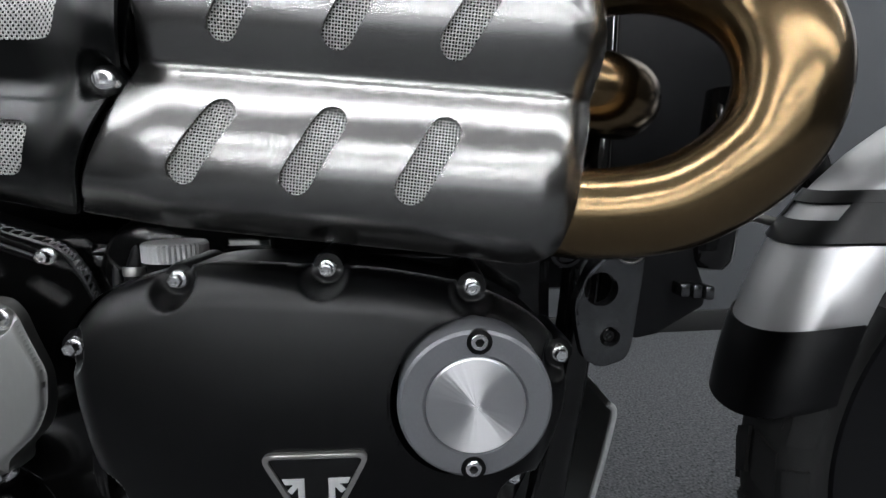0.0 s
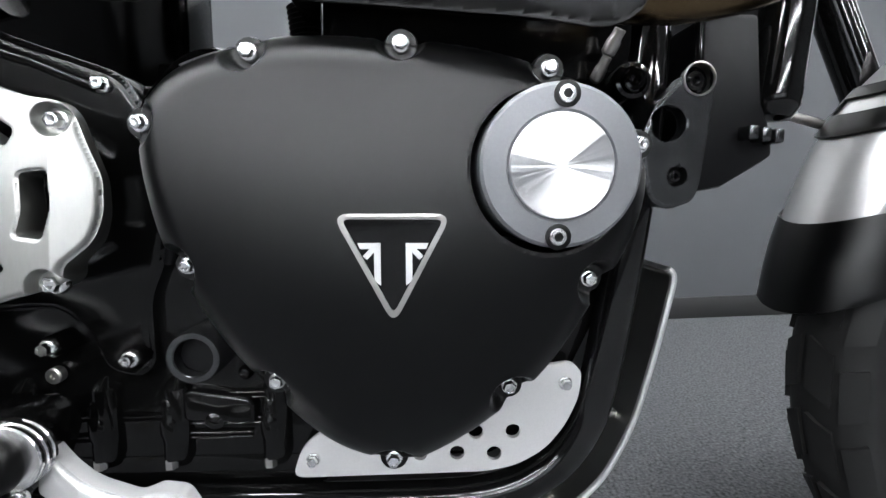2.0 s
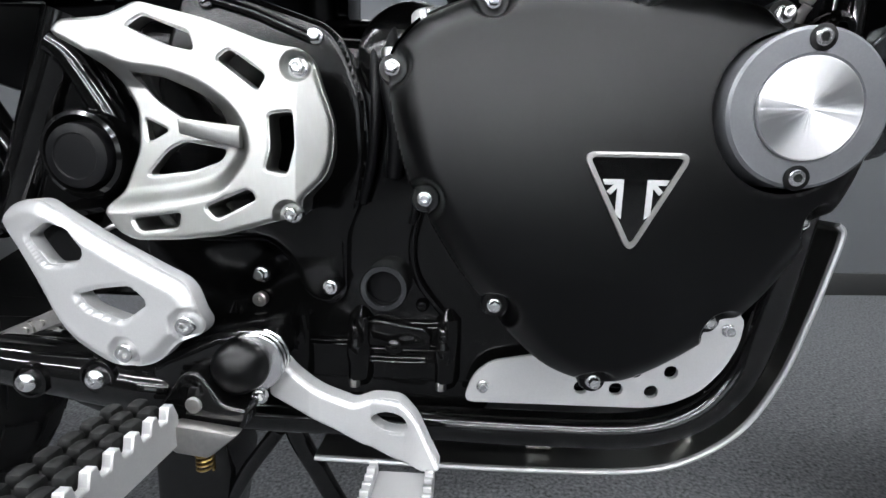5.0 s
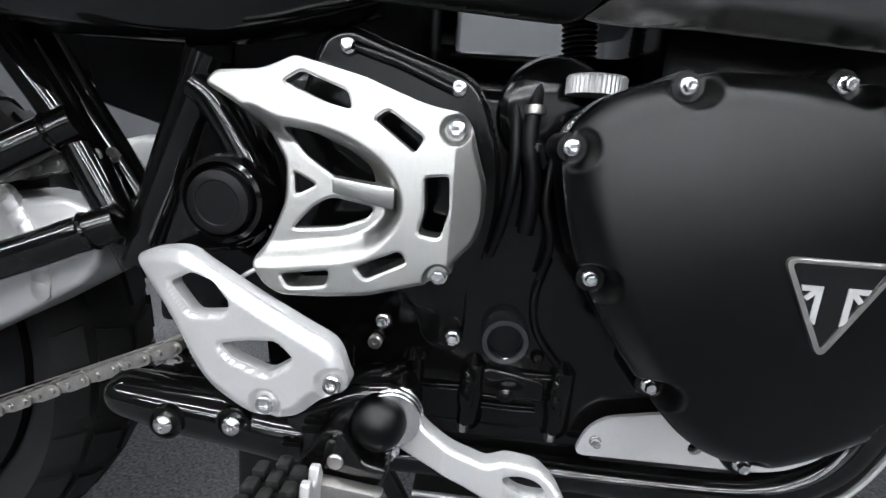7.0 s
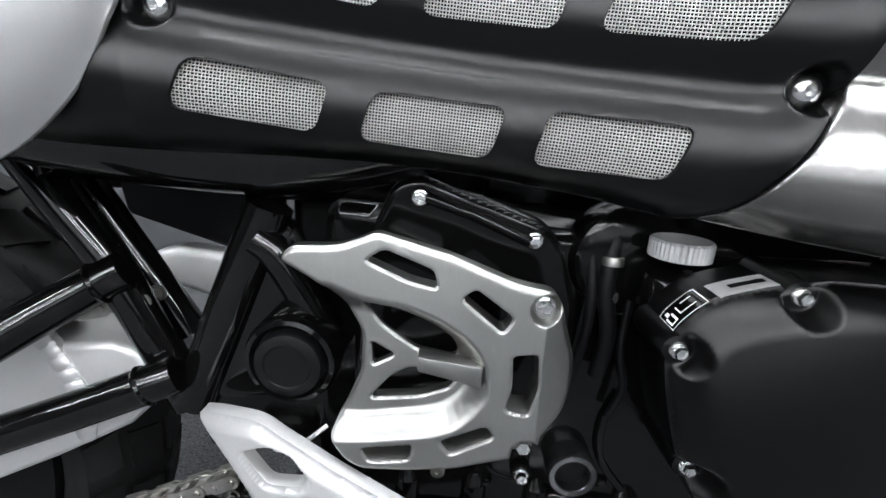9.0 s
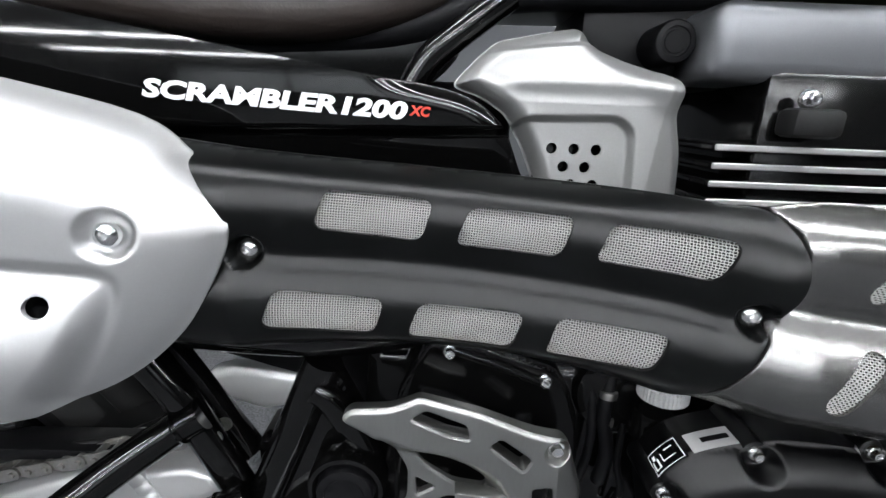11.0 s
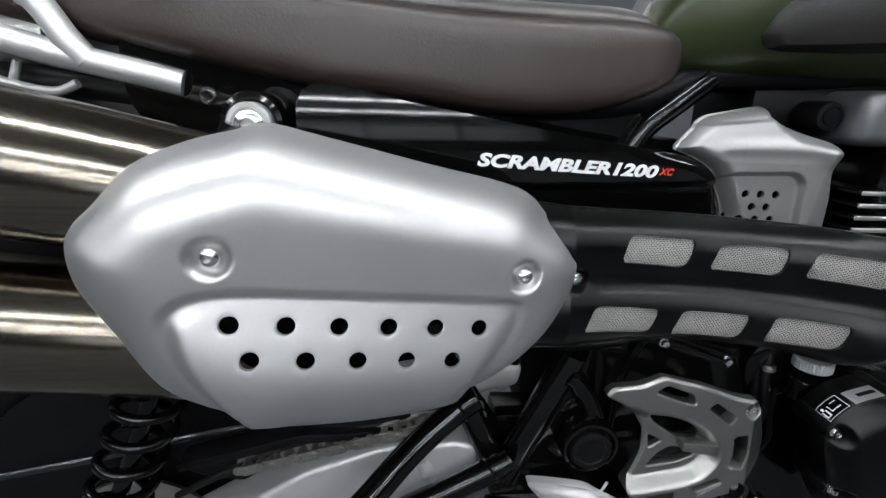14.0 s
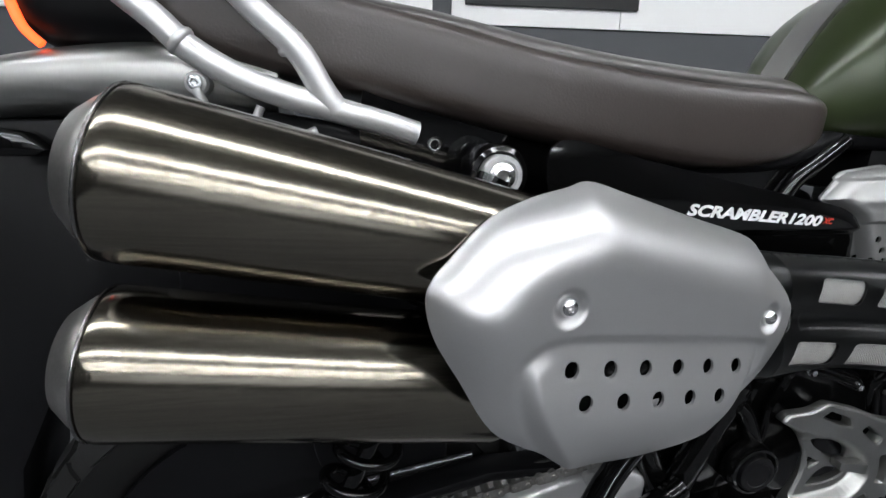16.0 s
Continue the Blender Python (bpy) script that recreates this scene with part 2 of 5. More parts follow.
def tube_data(path, r, segs=14, caps=True, flat=1.0):
    """Vertices and faces of a round bar swept along a line of points; r may be a list."""
    p = np.array(path, float)
    rr = np.full(len(p), r) if np.isscalar(r) else np.interp(np.linspace(0, 1, len(p)), np.linspace(0, 1, len(r)), r)
    t = np.gradient(p, axis=0)
    t /= np.linalg.norm(t, axis=1)[:, None] + 1e-12
    ref = np.array((0, 1, 0)) if abs(t[0, 1]) < 0.9 else np.array((0, 0, 1))
    u = ref - t[0] * (ref @ t[0])
    u /= np.linalg.norm(u)
    verts, faces = [], []
    a = np.linspace(0, 2 * np.pi, segs, endpoint=False)
    for i in range(len(p)):
        u = u - t[i] * (u @ t[i])
        u /= np.linalg.norm(u)
        v = np.cross(t[i], u)
        verts += [p[i] + rr[i] * (np.cos(k) * u * flat + np.sin(k) * v) for k in a]
    for i in range(len(p) - 1):
        for k in range(segs):
            b, c = i * segs, (i + 1) * segs
            faces.append((b + k, b + (k + 1) % segs, c + (k + 1) % segs, c + k))
    if caps:
        faces.append(tuple(range(segs))[::-1])
        faces.append(tuple(range((len(p) - 1) * segs, len(p) * segs)))
    return verts, faces


def tube(name, path, r, segs=14, caps=True, smooth=40, flat=1.0):
    return mesh_of(name, *tube_data(path, r, segs, caps, flat), smooth)


def joined(name, pieces, smooth=35):
    verts, faces = [], []
    for v, f in pieces:
        n = len(verts)
        verts += [tuple(q) for q in v]
        faces += [tuple(i + n for i in q) for q in f]
    return mesh_of(name, verts, faces, smooth)


def turned_data(profile, centre, axis, segs=24, caps=True):
    """A turned body: profile of (radius, height along the axis)."""
    ax = Vector(axis).normalized()
    rot = ax.to_track_quat("Z", "Y").to_matrix()
    verts, faces = [], []
    for r, h in profile:
        for k in range(segs):
            a = 2 * math.pi * k / segs
            verts.append(Vector(centre) + rot @ Vector((r * math.cos(a), r * math.sin(a), h)))
    m = len(profile)
    for i in range(m - 1):
        for k in range(segs):
            faces.append((i * segs + k, i * segs + (k + 1) % segs, (i + 1) * segs + (k + 1) % segs, (i + 1) * segs + k))
    if caps:
        faces.append(tuple(range(segs))[::-1])
        faces.append(tuple(range((m - 1) * segs, m * segs)))
    return verts, faces


def turned(name, profile, centre, axis, segs=24, smooth=35):
    return mesh_of(name, *turned_data(profile, centre, axis, segs), smooth)


def slab_data(pts, y0, y1):
    """A polygon of the x-z plane drawn out from y0 to y1."""
    n = len(pts)
    v = [(x, y0, z) for x, z in pts] + [(x, y1, z) for x, z in pts]
    return v, [tuple(range(n)), tuple(range(n, 2 * n))[::-1]] + [(i, (i + 1) % n, (i + 1) % n + n, i + n) for i in range(n)]


def box_data(a, b):
    (x0, y0, z0), (x1, y1, z1) = a, b
    v = [(x, y, z) for x in (x0, x1) for y in (y0, y1) for z in (z0, z1)]
    return v, [(0, 1, 3, 2), (4, 6, 7, 5), (0, 4, 5, 1), (2, 3, 7, 6), (0, 2, 6, 4), (1, 5, 7, 3)]


def bevelled(name, data, width=0.003, segs=2, smooth=35):
    """A body with all its edges rounded off."""
    me = mesh_of(name, *data, 0)
    b = bmesh.new()
    b.from_mesh(me)
    bmesh.ops.bevel(b, geom=[e for e in b.edges if len(e.link_faces) == 2 and e.calc_face_angle(0) > 0.5], offset=width, segments=segs, profile=0.5, affect="EDGES", clamp_overlap=True)
    b.to_mesh(me)
    b.free()
    me.shade_smooth()
    me.set_sharp_from_angle(angle=radians(smooth))
    return me


# shared fasteners: the heads look towards -y, the seat lies at y = 0
def hex_bolt_mesh():
    flange = turned_data([(0.0050, 0.002), (0.0052, 0.0008), (0.0050, 0.0), (0.0044, -0.0012), (0.0036, -0.0016)], (0, 0, 0), (0, 1, 0), 24)
    head = turned_data([(0.0036, -0.0012), (0.0036, -0.0046), (0.0033, -0.0054), (0.0023, -0.0056), (0.0021, -0.0050), (0.0006, -0.0048)], (0, 0, 0), (0, 1, 0), 6)
    return joined("bolt", [flange, head], 30)


def cap_screw_mesh():
    body = turned_data([(0.0046, 0.003), (0.0048, -0.0005), (0.0048, -0.0036), (0.0043, -0.0043), (0.0030, -0.0044)], (0, 0, 0), (0, 1, 0), 24, False)
    socket = turned_data([(0.0036, -0.00436), (0.0027, -0.00436), (0.0026, -0.0012), (0.0001, -0.0010)], (0, 0, 0), (0, 1, 0), 6, False)
    return joined("cap_screw", [body, socket], 30)


def dome_screw_mesh():
    body = turned_data([(0.0072, 0.003), (0.0074, 0.0), (0.0072, -0.0014), (0.0062, -0.0034), (0.0046, -0.0046), (0.0030, -0.0050)], (0, 0, 0), (0, 1, 0), 28, False)
    socket = turned_data([(0.0036, -0.00485), (0.0028, -0.00490), (0.0026, -0.0015), (0.0001, -0.0013)], (0, 0, 0), (0, 1, 0), 6, False)
    return joined("screw", [body, socket], 40)


BOLT, CAPSCREW, DOMESCREW = hex_bolt_mesh(), cap_screw_mesh(), dome_screw_mesh()
for me in (BOLT, CAPSCREW, DOMESCREW):
    me.materials.append(CHROME)


def fasten(name, me, x, y, z, parent, turn=0.0, size=1.0, label=""):
    return part(name, me, None, parent, label, Matrix.Translation((x, y, z)) @ Euler((0, turn, 0)).to_matrix().to_4x4() @ Matrix.Diagonal((size, size, size, 1)))


# ---- the room ----
WALL_TURN = -4.0
room = pose(1.20, 1.805, 0, 0, 0, WALL_TURN)


def room_box(name, a, b, mat, label, category, bevel=0.0):
    me = bevelled(name, box_data(a, b), bevel) if bevel else mesh_of(name, *box_data(a, b), 0)
    me.shade_flat() if not bevel else None
    me.materials.append(mat)
    ob = new(name, me)
    ob.matrix_basis = room
    return tagged(ob, label, category, kind="structure")


room_box("floor", (-6.0, -11.2, -0.1), (4.0, 0.2, 0.0), CARPET, "dark grey speckled carpet floor of the showroom", "floor")
room_box("wall_back", (-6.0, 0.0, 0.0), (4.0, 0.15, 2.9), WALL_GREY, "dark grey painted showroom wall", "wall")
# unseen front wall, kept dark to hold down reflections in the engine covers
room_box("wall_front_low", (-6.0, -10.15, 0.0), (4.0, -10.0, 0.90), WALL_UNSEEN, "low wall under the added window, out of view, darkened to dim reflections", "wall")
room_box("wall_front_top", (-6.0, -10.15, 2.45), (4.0, -10.0, 2.9), WALL_UNSEEN, "wall over the added window, out of view, darkened to dim reflections", "wall")
room_box("wall_front_end", (-6.0, -10.15, 0.90), (-4.4, -10.0, 2.45), WALL_UNSEEN, "wall beside the added window, out of view, darkened to dim reflections", "wall")
room_box("wall_front_corner", (2.9, -10.15, 0.90), (4.0, -10.0, 2.45), WALL_UNSEEN, "wall beside the added window, out of view, darkened to dim reflections", "wall")
# glowing sheet and window opening, both added out of view for soft front light
room_box("backdrop", (-5.2, -10.9, 0.1), (3.7, -10.85, 2.8), FRONT_FILL, "unseen glowing sheet added as front fill light", "backdrop")
window = thing("added_window_1", "wide window opening added out of view for front light, with dark bars", "window", kind="structure", m=room)
for k in range(5):
    wx = -4.4 + k * 1.825
    part("window_frame", bevelled("window_frame", box_data((wx - 0.03, -10.12, 0.90), (wx + 0.03, -10.03, 2.45)), 0.004), BASE_BLACK, window)
# side walls out of view, darkened for the same reason
room_box("wall_right", (4.0, -11.2, 0.0), (4.15, 0.15, 2.9), WALL_UNSEEN, "side wall out of view, darkened to dim reflections", "wall")
room_box("wall_left", (-6.15, -11.2, 0.0), (-6.0, 0.15, 2.9), WALL_UNSEEN, "end wall out of view, darkened to dim reflections", "wall")
room_box("ceiling", (-6.15, -11.2, 2.9), (4.15, 0.15, 3.0), CEIL_WHITE, "plain grey showroom ceiling", "ceiling")
for pa, pb in ((-6.0, -1.75), (-1.672, -0.962), (-0.959, 0.56), (0.563, 4.0)):
    room_box("wall_panel", (pa, -0.012, 1.356), (pb, -0.0005, 2.9), WHITE_PANEL, "white panel on the upper part of the wall", "wall", 0.002)
room_box("wall_sign", (-1.62, -0.03, 1.428), (-0.893, -0.0125, 1.85), BASE_BLACK, "black framed board on the white panels", "sign", 0.003)
room_box("baseboard", (-6.0, -0.014, 0.0), (4.0, -0.0005, 0.086), BASE_BLACK, "black baseboard along the grey wall", "baseboard", 0.003)


def ceiling_light(x, y, length):
    """A long batten lamp under the ceiling."""
    m = room @ pose(x, y, 2.9)
    lamp = thing("ceiling_light", "long white tube lamp under the showroom ceiling", "ceiling light", "ceiling lights", m=m)
    part("housing", bevelled("housing", box_data((-length / 2, -0.09, -0.05), (length / 2, 0.09, -0.002)), 0.006), WHITE_PANEL, lamp)
    part("diffuser", bevelled("diffuser", box_data((-length / 2 + 0.02, -0.022, -0.085), (length / 2 - 0.02, 0.022, -0.052)), 0.008), TUBE_GLOW, lamp, "glowing white diffuser")


for ly, number in ((-2.3, 6), (-4.6, 6), (-6.9, 5), (-9.2, 5)):
    for k in range(number):
        ceiling_light(-4.9 + 1.6 * k, ly, 1.55)


# ---- the motorcycle: x runs forward along it, y goes from its right side to its left, z is up ----
LEFT = 0.95  # the mirror of y on the left side is LEFT - y
stance = pose(0, 0, EYE, 0, 0, TURN) @ pose(0, 0, 0, 0, LEAN, 0) @ pose(0, 0, 0, 0, 0, -TURN) @ pose(0, 0, -0.70) @ Matrix.Diagonal((1, 0.952, 1, 1))
bike = thing("motorcycle", "retro scrambler motorcycle with twin high exhausts and brown leather seat", "motorcycle", m=stance)


def pocket(y, x, z, spots, floor_y, r0=0.0075, r1=0.0125):
    for sx, sz in spots:
        r = np.hypot(x - sx, z - sz)
        y = y + step01((r1 - r) / (r1 - r0)) * np.maximum(floor_y - y, 0)
    return y


# -- clutch cover --
COVER = spline([(-0.181, 0.617), (-0.175, 0.63), (-0.157, 0.6445), (-0.116, 0.656), (-0.088, 0.658), (-0.054, 0.656), (-0.019, 0.654), (0.017, 0.647), (0.041, 0.639), (0.062, 0.627), (0.077, 0.611), (0.083, 0.592), (0.081, 0.572), (0.071, 0.5477), (0.059, 0.5296), (0.035, 0.491), (0.016, 0.469), (-0.006, 0.45), (-0.025, 0.437), (-0.041, 0.43), (-0.06, 0.431), (-0.082, 0.44), (-0.101, 0.456), (-0.118, 0.476), (-0.138, 0.501), (-0.155, 0.5277), (-0.168, 0.5514), (-0.177, 0.581), (-0.181, 0.603)], n=4)
COVER_BOLTS = [(-.123, .649), (-.047, .654), (.029, .643), (.078, .605), (.0535, .5336), (.0112, .4735), (-.0526, .4318), (-.1152, .4782), (-.1585, .5414), (-.178, .614)]
CAP = (.0277, .5918)


def cover_depth(x, z, d):
    y = 0.2212 + 0.014 * (1 - np.clip(d / 0.020, 0, 1)) ** 2.2 + 1.0 * (x + 0.05) ** 2 + 1.45 * (z - 0.552) ** 2
    y = pocket(y, x, z, COVER_BOLTS, 0.2555, 0.0078, 0.0135)
    return y


cover = part("clutch_cover", sheet("clutch_cover", COVER, [ring2(CAP[0] - 0.0016, CAP[1] - 0.0009, 0.0402, 96)], cover_depth, 0.0012, edge=0.004, hole_edge=0.0016, back=0.30, smooth=50), MATT_BLACK, bike, "satin black domed clutch cover ringed by bolts")
for i, (bx, bz) in enumerate(COVER_BOLTS):
    part("boss", turned("boss", [(0.0078, -0.001), (0.0086, -0.004), (0.0090, -0.045)], (bx, 0.2555, bz), (0, -1, 0), 20), MATT_BLACK, cover)
    fasten("bolt", BOLT, bx, 0.2545, bz, cover, turn=i * 0.37, label="shiny flanged bolt")

cap = part("inspection_cap", turned("inspection_cap", [(0.0383, -0.04), (0.0383, 0.0315), (0.0378, 0.0335), (0.0362, 0.0347), (0.0258, 0.0350), (0.0248, 0.0338), (0.0002, 0.0338)], (CAP[0], 0.2555, CAP[1]), (0, -1, 0), 72), DISC_GREY, bike, "round grey cap with a machined centre")
TURNED = material("turned_aluminium", (0.78, 0.78, 0.79), 0.36, metal=1.0, vary=0.05)
tn, tl = TURNED.node_tree.nodes, TURNED.node_tree.links
tang = tn.new("ShaderNodeTangent")
tang.direction_type, tang.axis = "RADIAL", "Z"
tl.new(tang.outputs[0], tn["Principled BSDF"].inputs["Tangent"])
tn["Principled BSDF"].inputs["Anisotropic"].default_value = 0.95
tn["Principled BSDF"].inputs["Anisotropic Rotation"].default_value = 0.25
ang = tn.new("ShaderNodeTexGradient")
ang.gradient_type = "RADIAL"
tl.new(tn["Texture Coordinate"].outputs["Object"], ang.inputs["Vector"])
chatter = tn.new("ShaderNodeTexNoise")
chatter.noise_dimensions = "1D"
chatter.inputs["Scale"].default_value = 16
chatter.inputs["Detail"].default_value = 2
tl.new(ang.outputs["Fac"], chatter.inputs["W"])
cbump = tn.new("ShaderNodeBump")
cbump.inputs["Strength"].default_value = 0.55
cbump.inputs["Distance"].default_value = 0.0008
tl.new(chatter.outputs["Fac"], cbump.inputs["Height"])
tl.new(cbump.outputs[0], tn["Principled BSDF"].inputs["Normal"])
face = mesh_of("machined_face", *turned_data([(0.0243, -0.001), (0.0243, 0.0016), (0.0238, 0.0021), (0.0003, 0.0021)], (0, 0, 0), (0, 0, 1), 64), 35)
part("machined_face", face, TURNED, cap, "bright turned aluminium centre", Matrix.Translation((CAP[0], 0.2217, CAP[1])) @ Euler((radians(90), 0, 0)).to_matrix().to_4x4())
for sx, sz in ((.0290, .6240), (.0268, .5592)):
    part("screw_well", turned("screw_well", [(0.0062, -0.002), (0.0062, 0.0006), (0.0052, 0.0008)], (sx, 0.2207, sz), (0, -1, 0), 24), MATT_BLACK, cap)
    fasten("cap_screw", CAPSCREW, sx, 0.2226, sz, cap, size=0.85)

# emblem on the cover: a framed triangle with two plain flag shapes
tri = [(-.0775, .5700), (-.0226, .5700), (-.0498, .5178)]
rim_o, rim_i = rounded(tri, 0.008), rounded([(-.0733, .5674), (-.0266, .5674), (-.0498, .5232)], 0.0035)
emblem = part("emblem", sheet("emblem", rim_o, [rim_i], lambda x, z, d: 0.2192 + 0 * x, 0.0008, edge=0.0006, hole_edge=0.0004, back=0.226), STEEL, cover, "silver-rimmed black triangular emblem")
part("emblem_field", joined("emblem_field", [slab_data(rounded([(-.0738, .5677), (-.0261, .5677), (-.0498, .5226)], 0.0035), 0.2208, 0.226)]), GLOSS_BLACK, cover)
for s in (-1, 1):
    ex = -0.0498
    flag = [(ex + s * a, b) for a, b in ((.0058, .5565), (.0163, .5565), (.0152, .5538), (.0108, .5538), (.0140, .5504), (.0120, .5488), (.0088, .5522), (.0088, .5390), (.0058, .5366))]
    part("emblem_flag", joined("emblem_flag", [slab_data(flag if s < 0 else flag[::-1], 0.2202, 0.2210)]), SILVER_PAINT, cover, "plain pale flag shape")

# two small stickers on the top of the cover's flank, their print as plain bars
FLANK = COVER[0:17]


def on_flank(u, y, lift):
    """A point on the flank: u runs forward along the rim."""
    x = np.interp(u, np.linspace(0, 1, len(FLANK)), FLANK[:, 0])
    z = np.interp(u, np.linspace(0, 1, len(FLANK)), FLANK[:, 1])
    return (x - 0.5 * lift, y, z + 0.87 * lift)


def flank_patch(name, u0, u1, y0, y1, lift, mat, parent, label=""):
    verts = [on_flank(u0 + (u1 - u0) * i / 10, y, lift) for i in range(11) for y in (y0, y1)]
    return part(name, mesh_of(name, verts, [(2 * i, 2 * i + 2, 2 * i + 3, 2 * i + 1) for i in range(10)], 0), mat, parent, label)


warn = flank_patch("warning_sticker", .08, .44, .259, .281, 0.0006, GLOSS_BLACK, cover, "black oil warning sticker with pale outline")
pale = flank_patch("maker_sticker", .475, .66, .2595, .2785, 0.0006, SILVER_PAINT, cover, "pale grey sticker with a dark bar")
for u0, u1, y0, y1 in ((0.095, 0.425, .2602, .2608), (0.095, 0.425, .2792, .2798), (0.095, 0.102, .2602, .2798), (0.418, 0.425, .2602, .2798), (0.120, 0.210, .2635, .2645), (0.120, 0.140, .2645, .272), (0.190, 0.210, .2645, .272), (0.145, 0.185, .272, .276), (0.250, 0.380, .266, .267), (0.250, 0.260, .267, .274), (0.300, 0.380, .274, .275)):
    flank_patch("print", u0, u1, y0, y1, 0.0009, LETTER_WHITE, warn)
flank_patch("print", .54, .645, .2665, .2715, 0.0009, PLASTIC, pale)

# -- sprocket cover --
SPROCKET = rounded([(-0.405, 0.6385), (-0.3984, 0.6471), (-0.3684, 0.6493), (-0.3554, 0.6547), (-0.3473, 0.6588), (-0.3023, 0.6482), (-0.2652, 0.6347), (-0.2502, 0.6316), (-0.2403, 0.6307), (-0.2335, 0.6224), (-0.2298, 0.6094), (-0.2218, 0.5864), (-0.222, 0.5656), (-0.2264, 0.551), (-0.2396, 0.5372), (-0.2395, 0.5299), (-0.2458, 0.5238), (-0.2561, 0.5228), (-0.292, 0.5123), (-0.3201, 0.5089), (-0.3505, 0.5075), (-0.3615, 0.5128), (-0.372, 0.5268), (-0.3644, 0.5422), (-0.3548, 0.5664), (-0.3549, 0.5926), (-0.367, 0.6121), (-0.381, 0.6261)], 0.006)
U_INNER = spline([(-0.3794, 0.6278), (-0.3538, 0.6215), (-0.3234, 0.6171), (-0.2992, 0.6073), (-0.2813, 0.5934), (-0.2723, 0.5752), (-0.2748, 0.5574), (-0.2939, 0.5376), (-0.3284, 0.529), (-0.3760, 0.5255), (-0.3860, 0.5497), (-0.3800, 0.5684), (-0.3840, 0.5961)], n=4)
S_HOLES = [rounded(h, 0.0035) for h in (
    [(-0.3531, 0.6422), (-0.3419, 0.6495), (-0.3115, 0.6388), (-0.3087, 0.6279), (-0.3259, 0.6312)],
    [(-0.2944, 0.623), (-0.2861, 0.6296), (-0.2622, 0.6136), (-0.2682, 0.6037)],
    [(-0.2609, 0.59), (-0.2454, 0.592), (-0.2438, 0.5707), (-0.2487, 0.5526), (-0.2633, 0.5548), (-0.2596, 0.5693)],
    [(-0.3022, 0.5307), (-0.2736, 0.5431), (-0.2681, 0.5364), (-0.2946, 0.5229)],
    [(-0.3511, 0.522), (-0.3184, 0.5269), (-0.3199, 0.5168), (-0.3454, 0.5136)])]
S_HOLES += [rounded(h, r) for h, r in (
    ([(-0.3556, 0.6158), (-0.3341, 0.6133), (-0.3094, 0.6032), (-0.2967, 0.5939), (-0.2938, 0.5836), (-0.2974, 0.5808), (-0.3202, 0.5842), (-0.343, 0.5988)], 0.005),
    ([(-0.349, 0.549), (-0.3349, 0.5658), (-0.323, 0.5723), (-0.2936, 0.5676), (-0.2976, 0.56), (-0.3165, 0.5529)], 0.005),
    ([(-0.3494, 0.5871), (-0.3332, 0.5792), (-0.3476, 0.5712)], 0.003))]


def sprocket_depth(x, z, d):
    y = 0.2710 + 0.115 * (z - 0.52) + 0.45 * np.maximum(x + 0.243, 0)
    inn = inside(U_INNER, x, z)
    dist = gap(U_INNER[:40], x, z, closed=False)[0]
    y = y + np.where(inn, 0.013 * step01(dist / 0.016), 0)
    r = np.minimum(np.hypot(x + 0.2437, z - 0.6196), np.hypot(x + 0.2482, z - 0.5270))
    return y + 0.009 * step01((0.0100 - r) / 0.003)


spc = part("sprocket_cover", sheet("sprocket_cover", SPROCKET, S_HOLES, sprocket_depth, 0.0009, edge=0.0035, hole_edge=0.0018, back=0.298, smooth=45), SATIN_ALU, bike, "brushed aluminium sprocket cover with slots and a Y-shaped brace")
part("brace", bevelled("brace", slab_data([(-0.3185, 0.5866), (-0.2784, 0.5822), (-0.2789, 0.5684), (-0.318, 0.5766)], 0.2765, 0.2900), 0.0012), SATIN_ALU, spc)
for sx, sy, sz in ((-.2437, .2918, .6196), (-.2482, .2845, .5270)):
    fasten("bolt", BOLT, sx, sy, sz, spc, size=1.35)

# -- crankcase and the castings behind --
case = part("crankcase", sheet("crankcase", rounded([(-.395, .665), (-.34, .662), (-.245, .655), (-.20, .652), (-.12, .652), (.10, .655), (.105, .50), (.06, .40), (.02, .372), (-.30, .372), (-.40, .40), (-.405, .50)], 0.015), [], lambda x, z, d: 0.352 + 0 * x, 0.006, edge=0.012, back=0.62), CASE_BLACK, bike, "gloss black cast crankcase")
part("chain_side_cover", sheet("chain_side_cover", rounded([(-.345, .682), (-.325, .6885), (-.300, .679), (-.236, .658), (-.224, .640), (-.212, .605), (-.210, .565), (-.217, .530), (-.228, .505), (-.229, .455), (-.240, .446), (-.262, .452), (-.272, .482), (-.290, .498), (-.35, .495), (-.37, .51), (-.37, .62)], 0.010), [], lambda x, z, d: 0.3375 + 0.002 * step01((0.462 - z + 0.03) / 0.03), 0.002, edge=0.006, back=0.365), CASE_BLACK, case, "black cover under the sprocket guard")
ridge = [(-.326, .3375, .6745), (-.290, .3365, .6640), (-.250, .3370, .6480)]
part("ridge", tube("ridge", ridge, 0.0042, 10), CASE_BLACK, case)
for bx, by, bz in ((-.3257, .3336, .6733), (-.2467, .3350, .6492), (-.2375, .3265, .4654), (-.2925, .3280, .4735)):
    part("boss", turned("boss", [(0.0070, 0.0005), (0.0078, -0.001), (0.0085, -0.025)], (bx, by + 0.004, bz), (0, -1, 0), 18), CASE_BLACK, case)
    fasten("bolt", BOLT, bx, by + 0.0025, bz, case, turn=bx * 30, size=1.25)
part("plug", turned("plug", [(0.0058, -0.004), (0.0058, 0.002), (0.0046, 0.003), (0.0020, 0.003), (0.0016, 0.001)], (-.3016, .3465, .4480), (0, -1, 0), 20), STEEL, case, "dull steel plug")
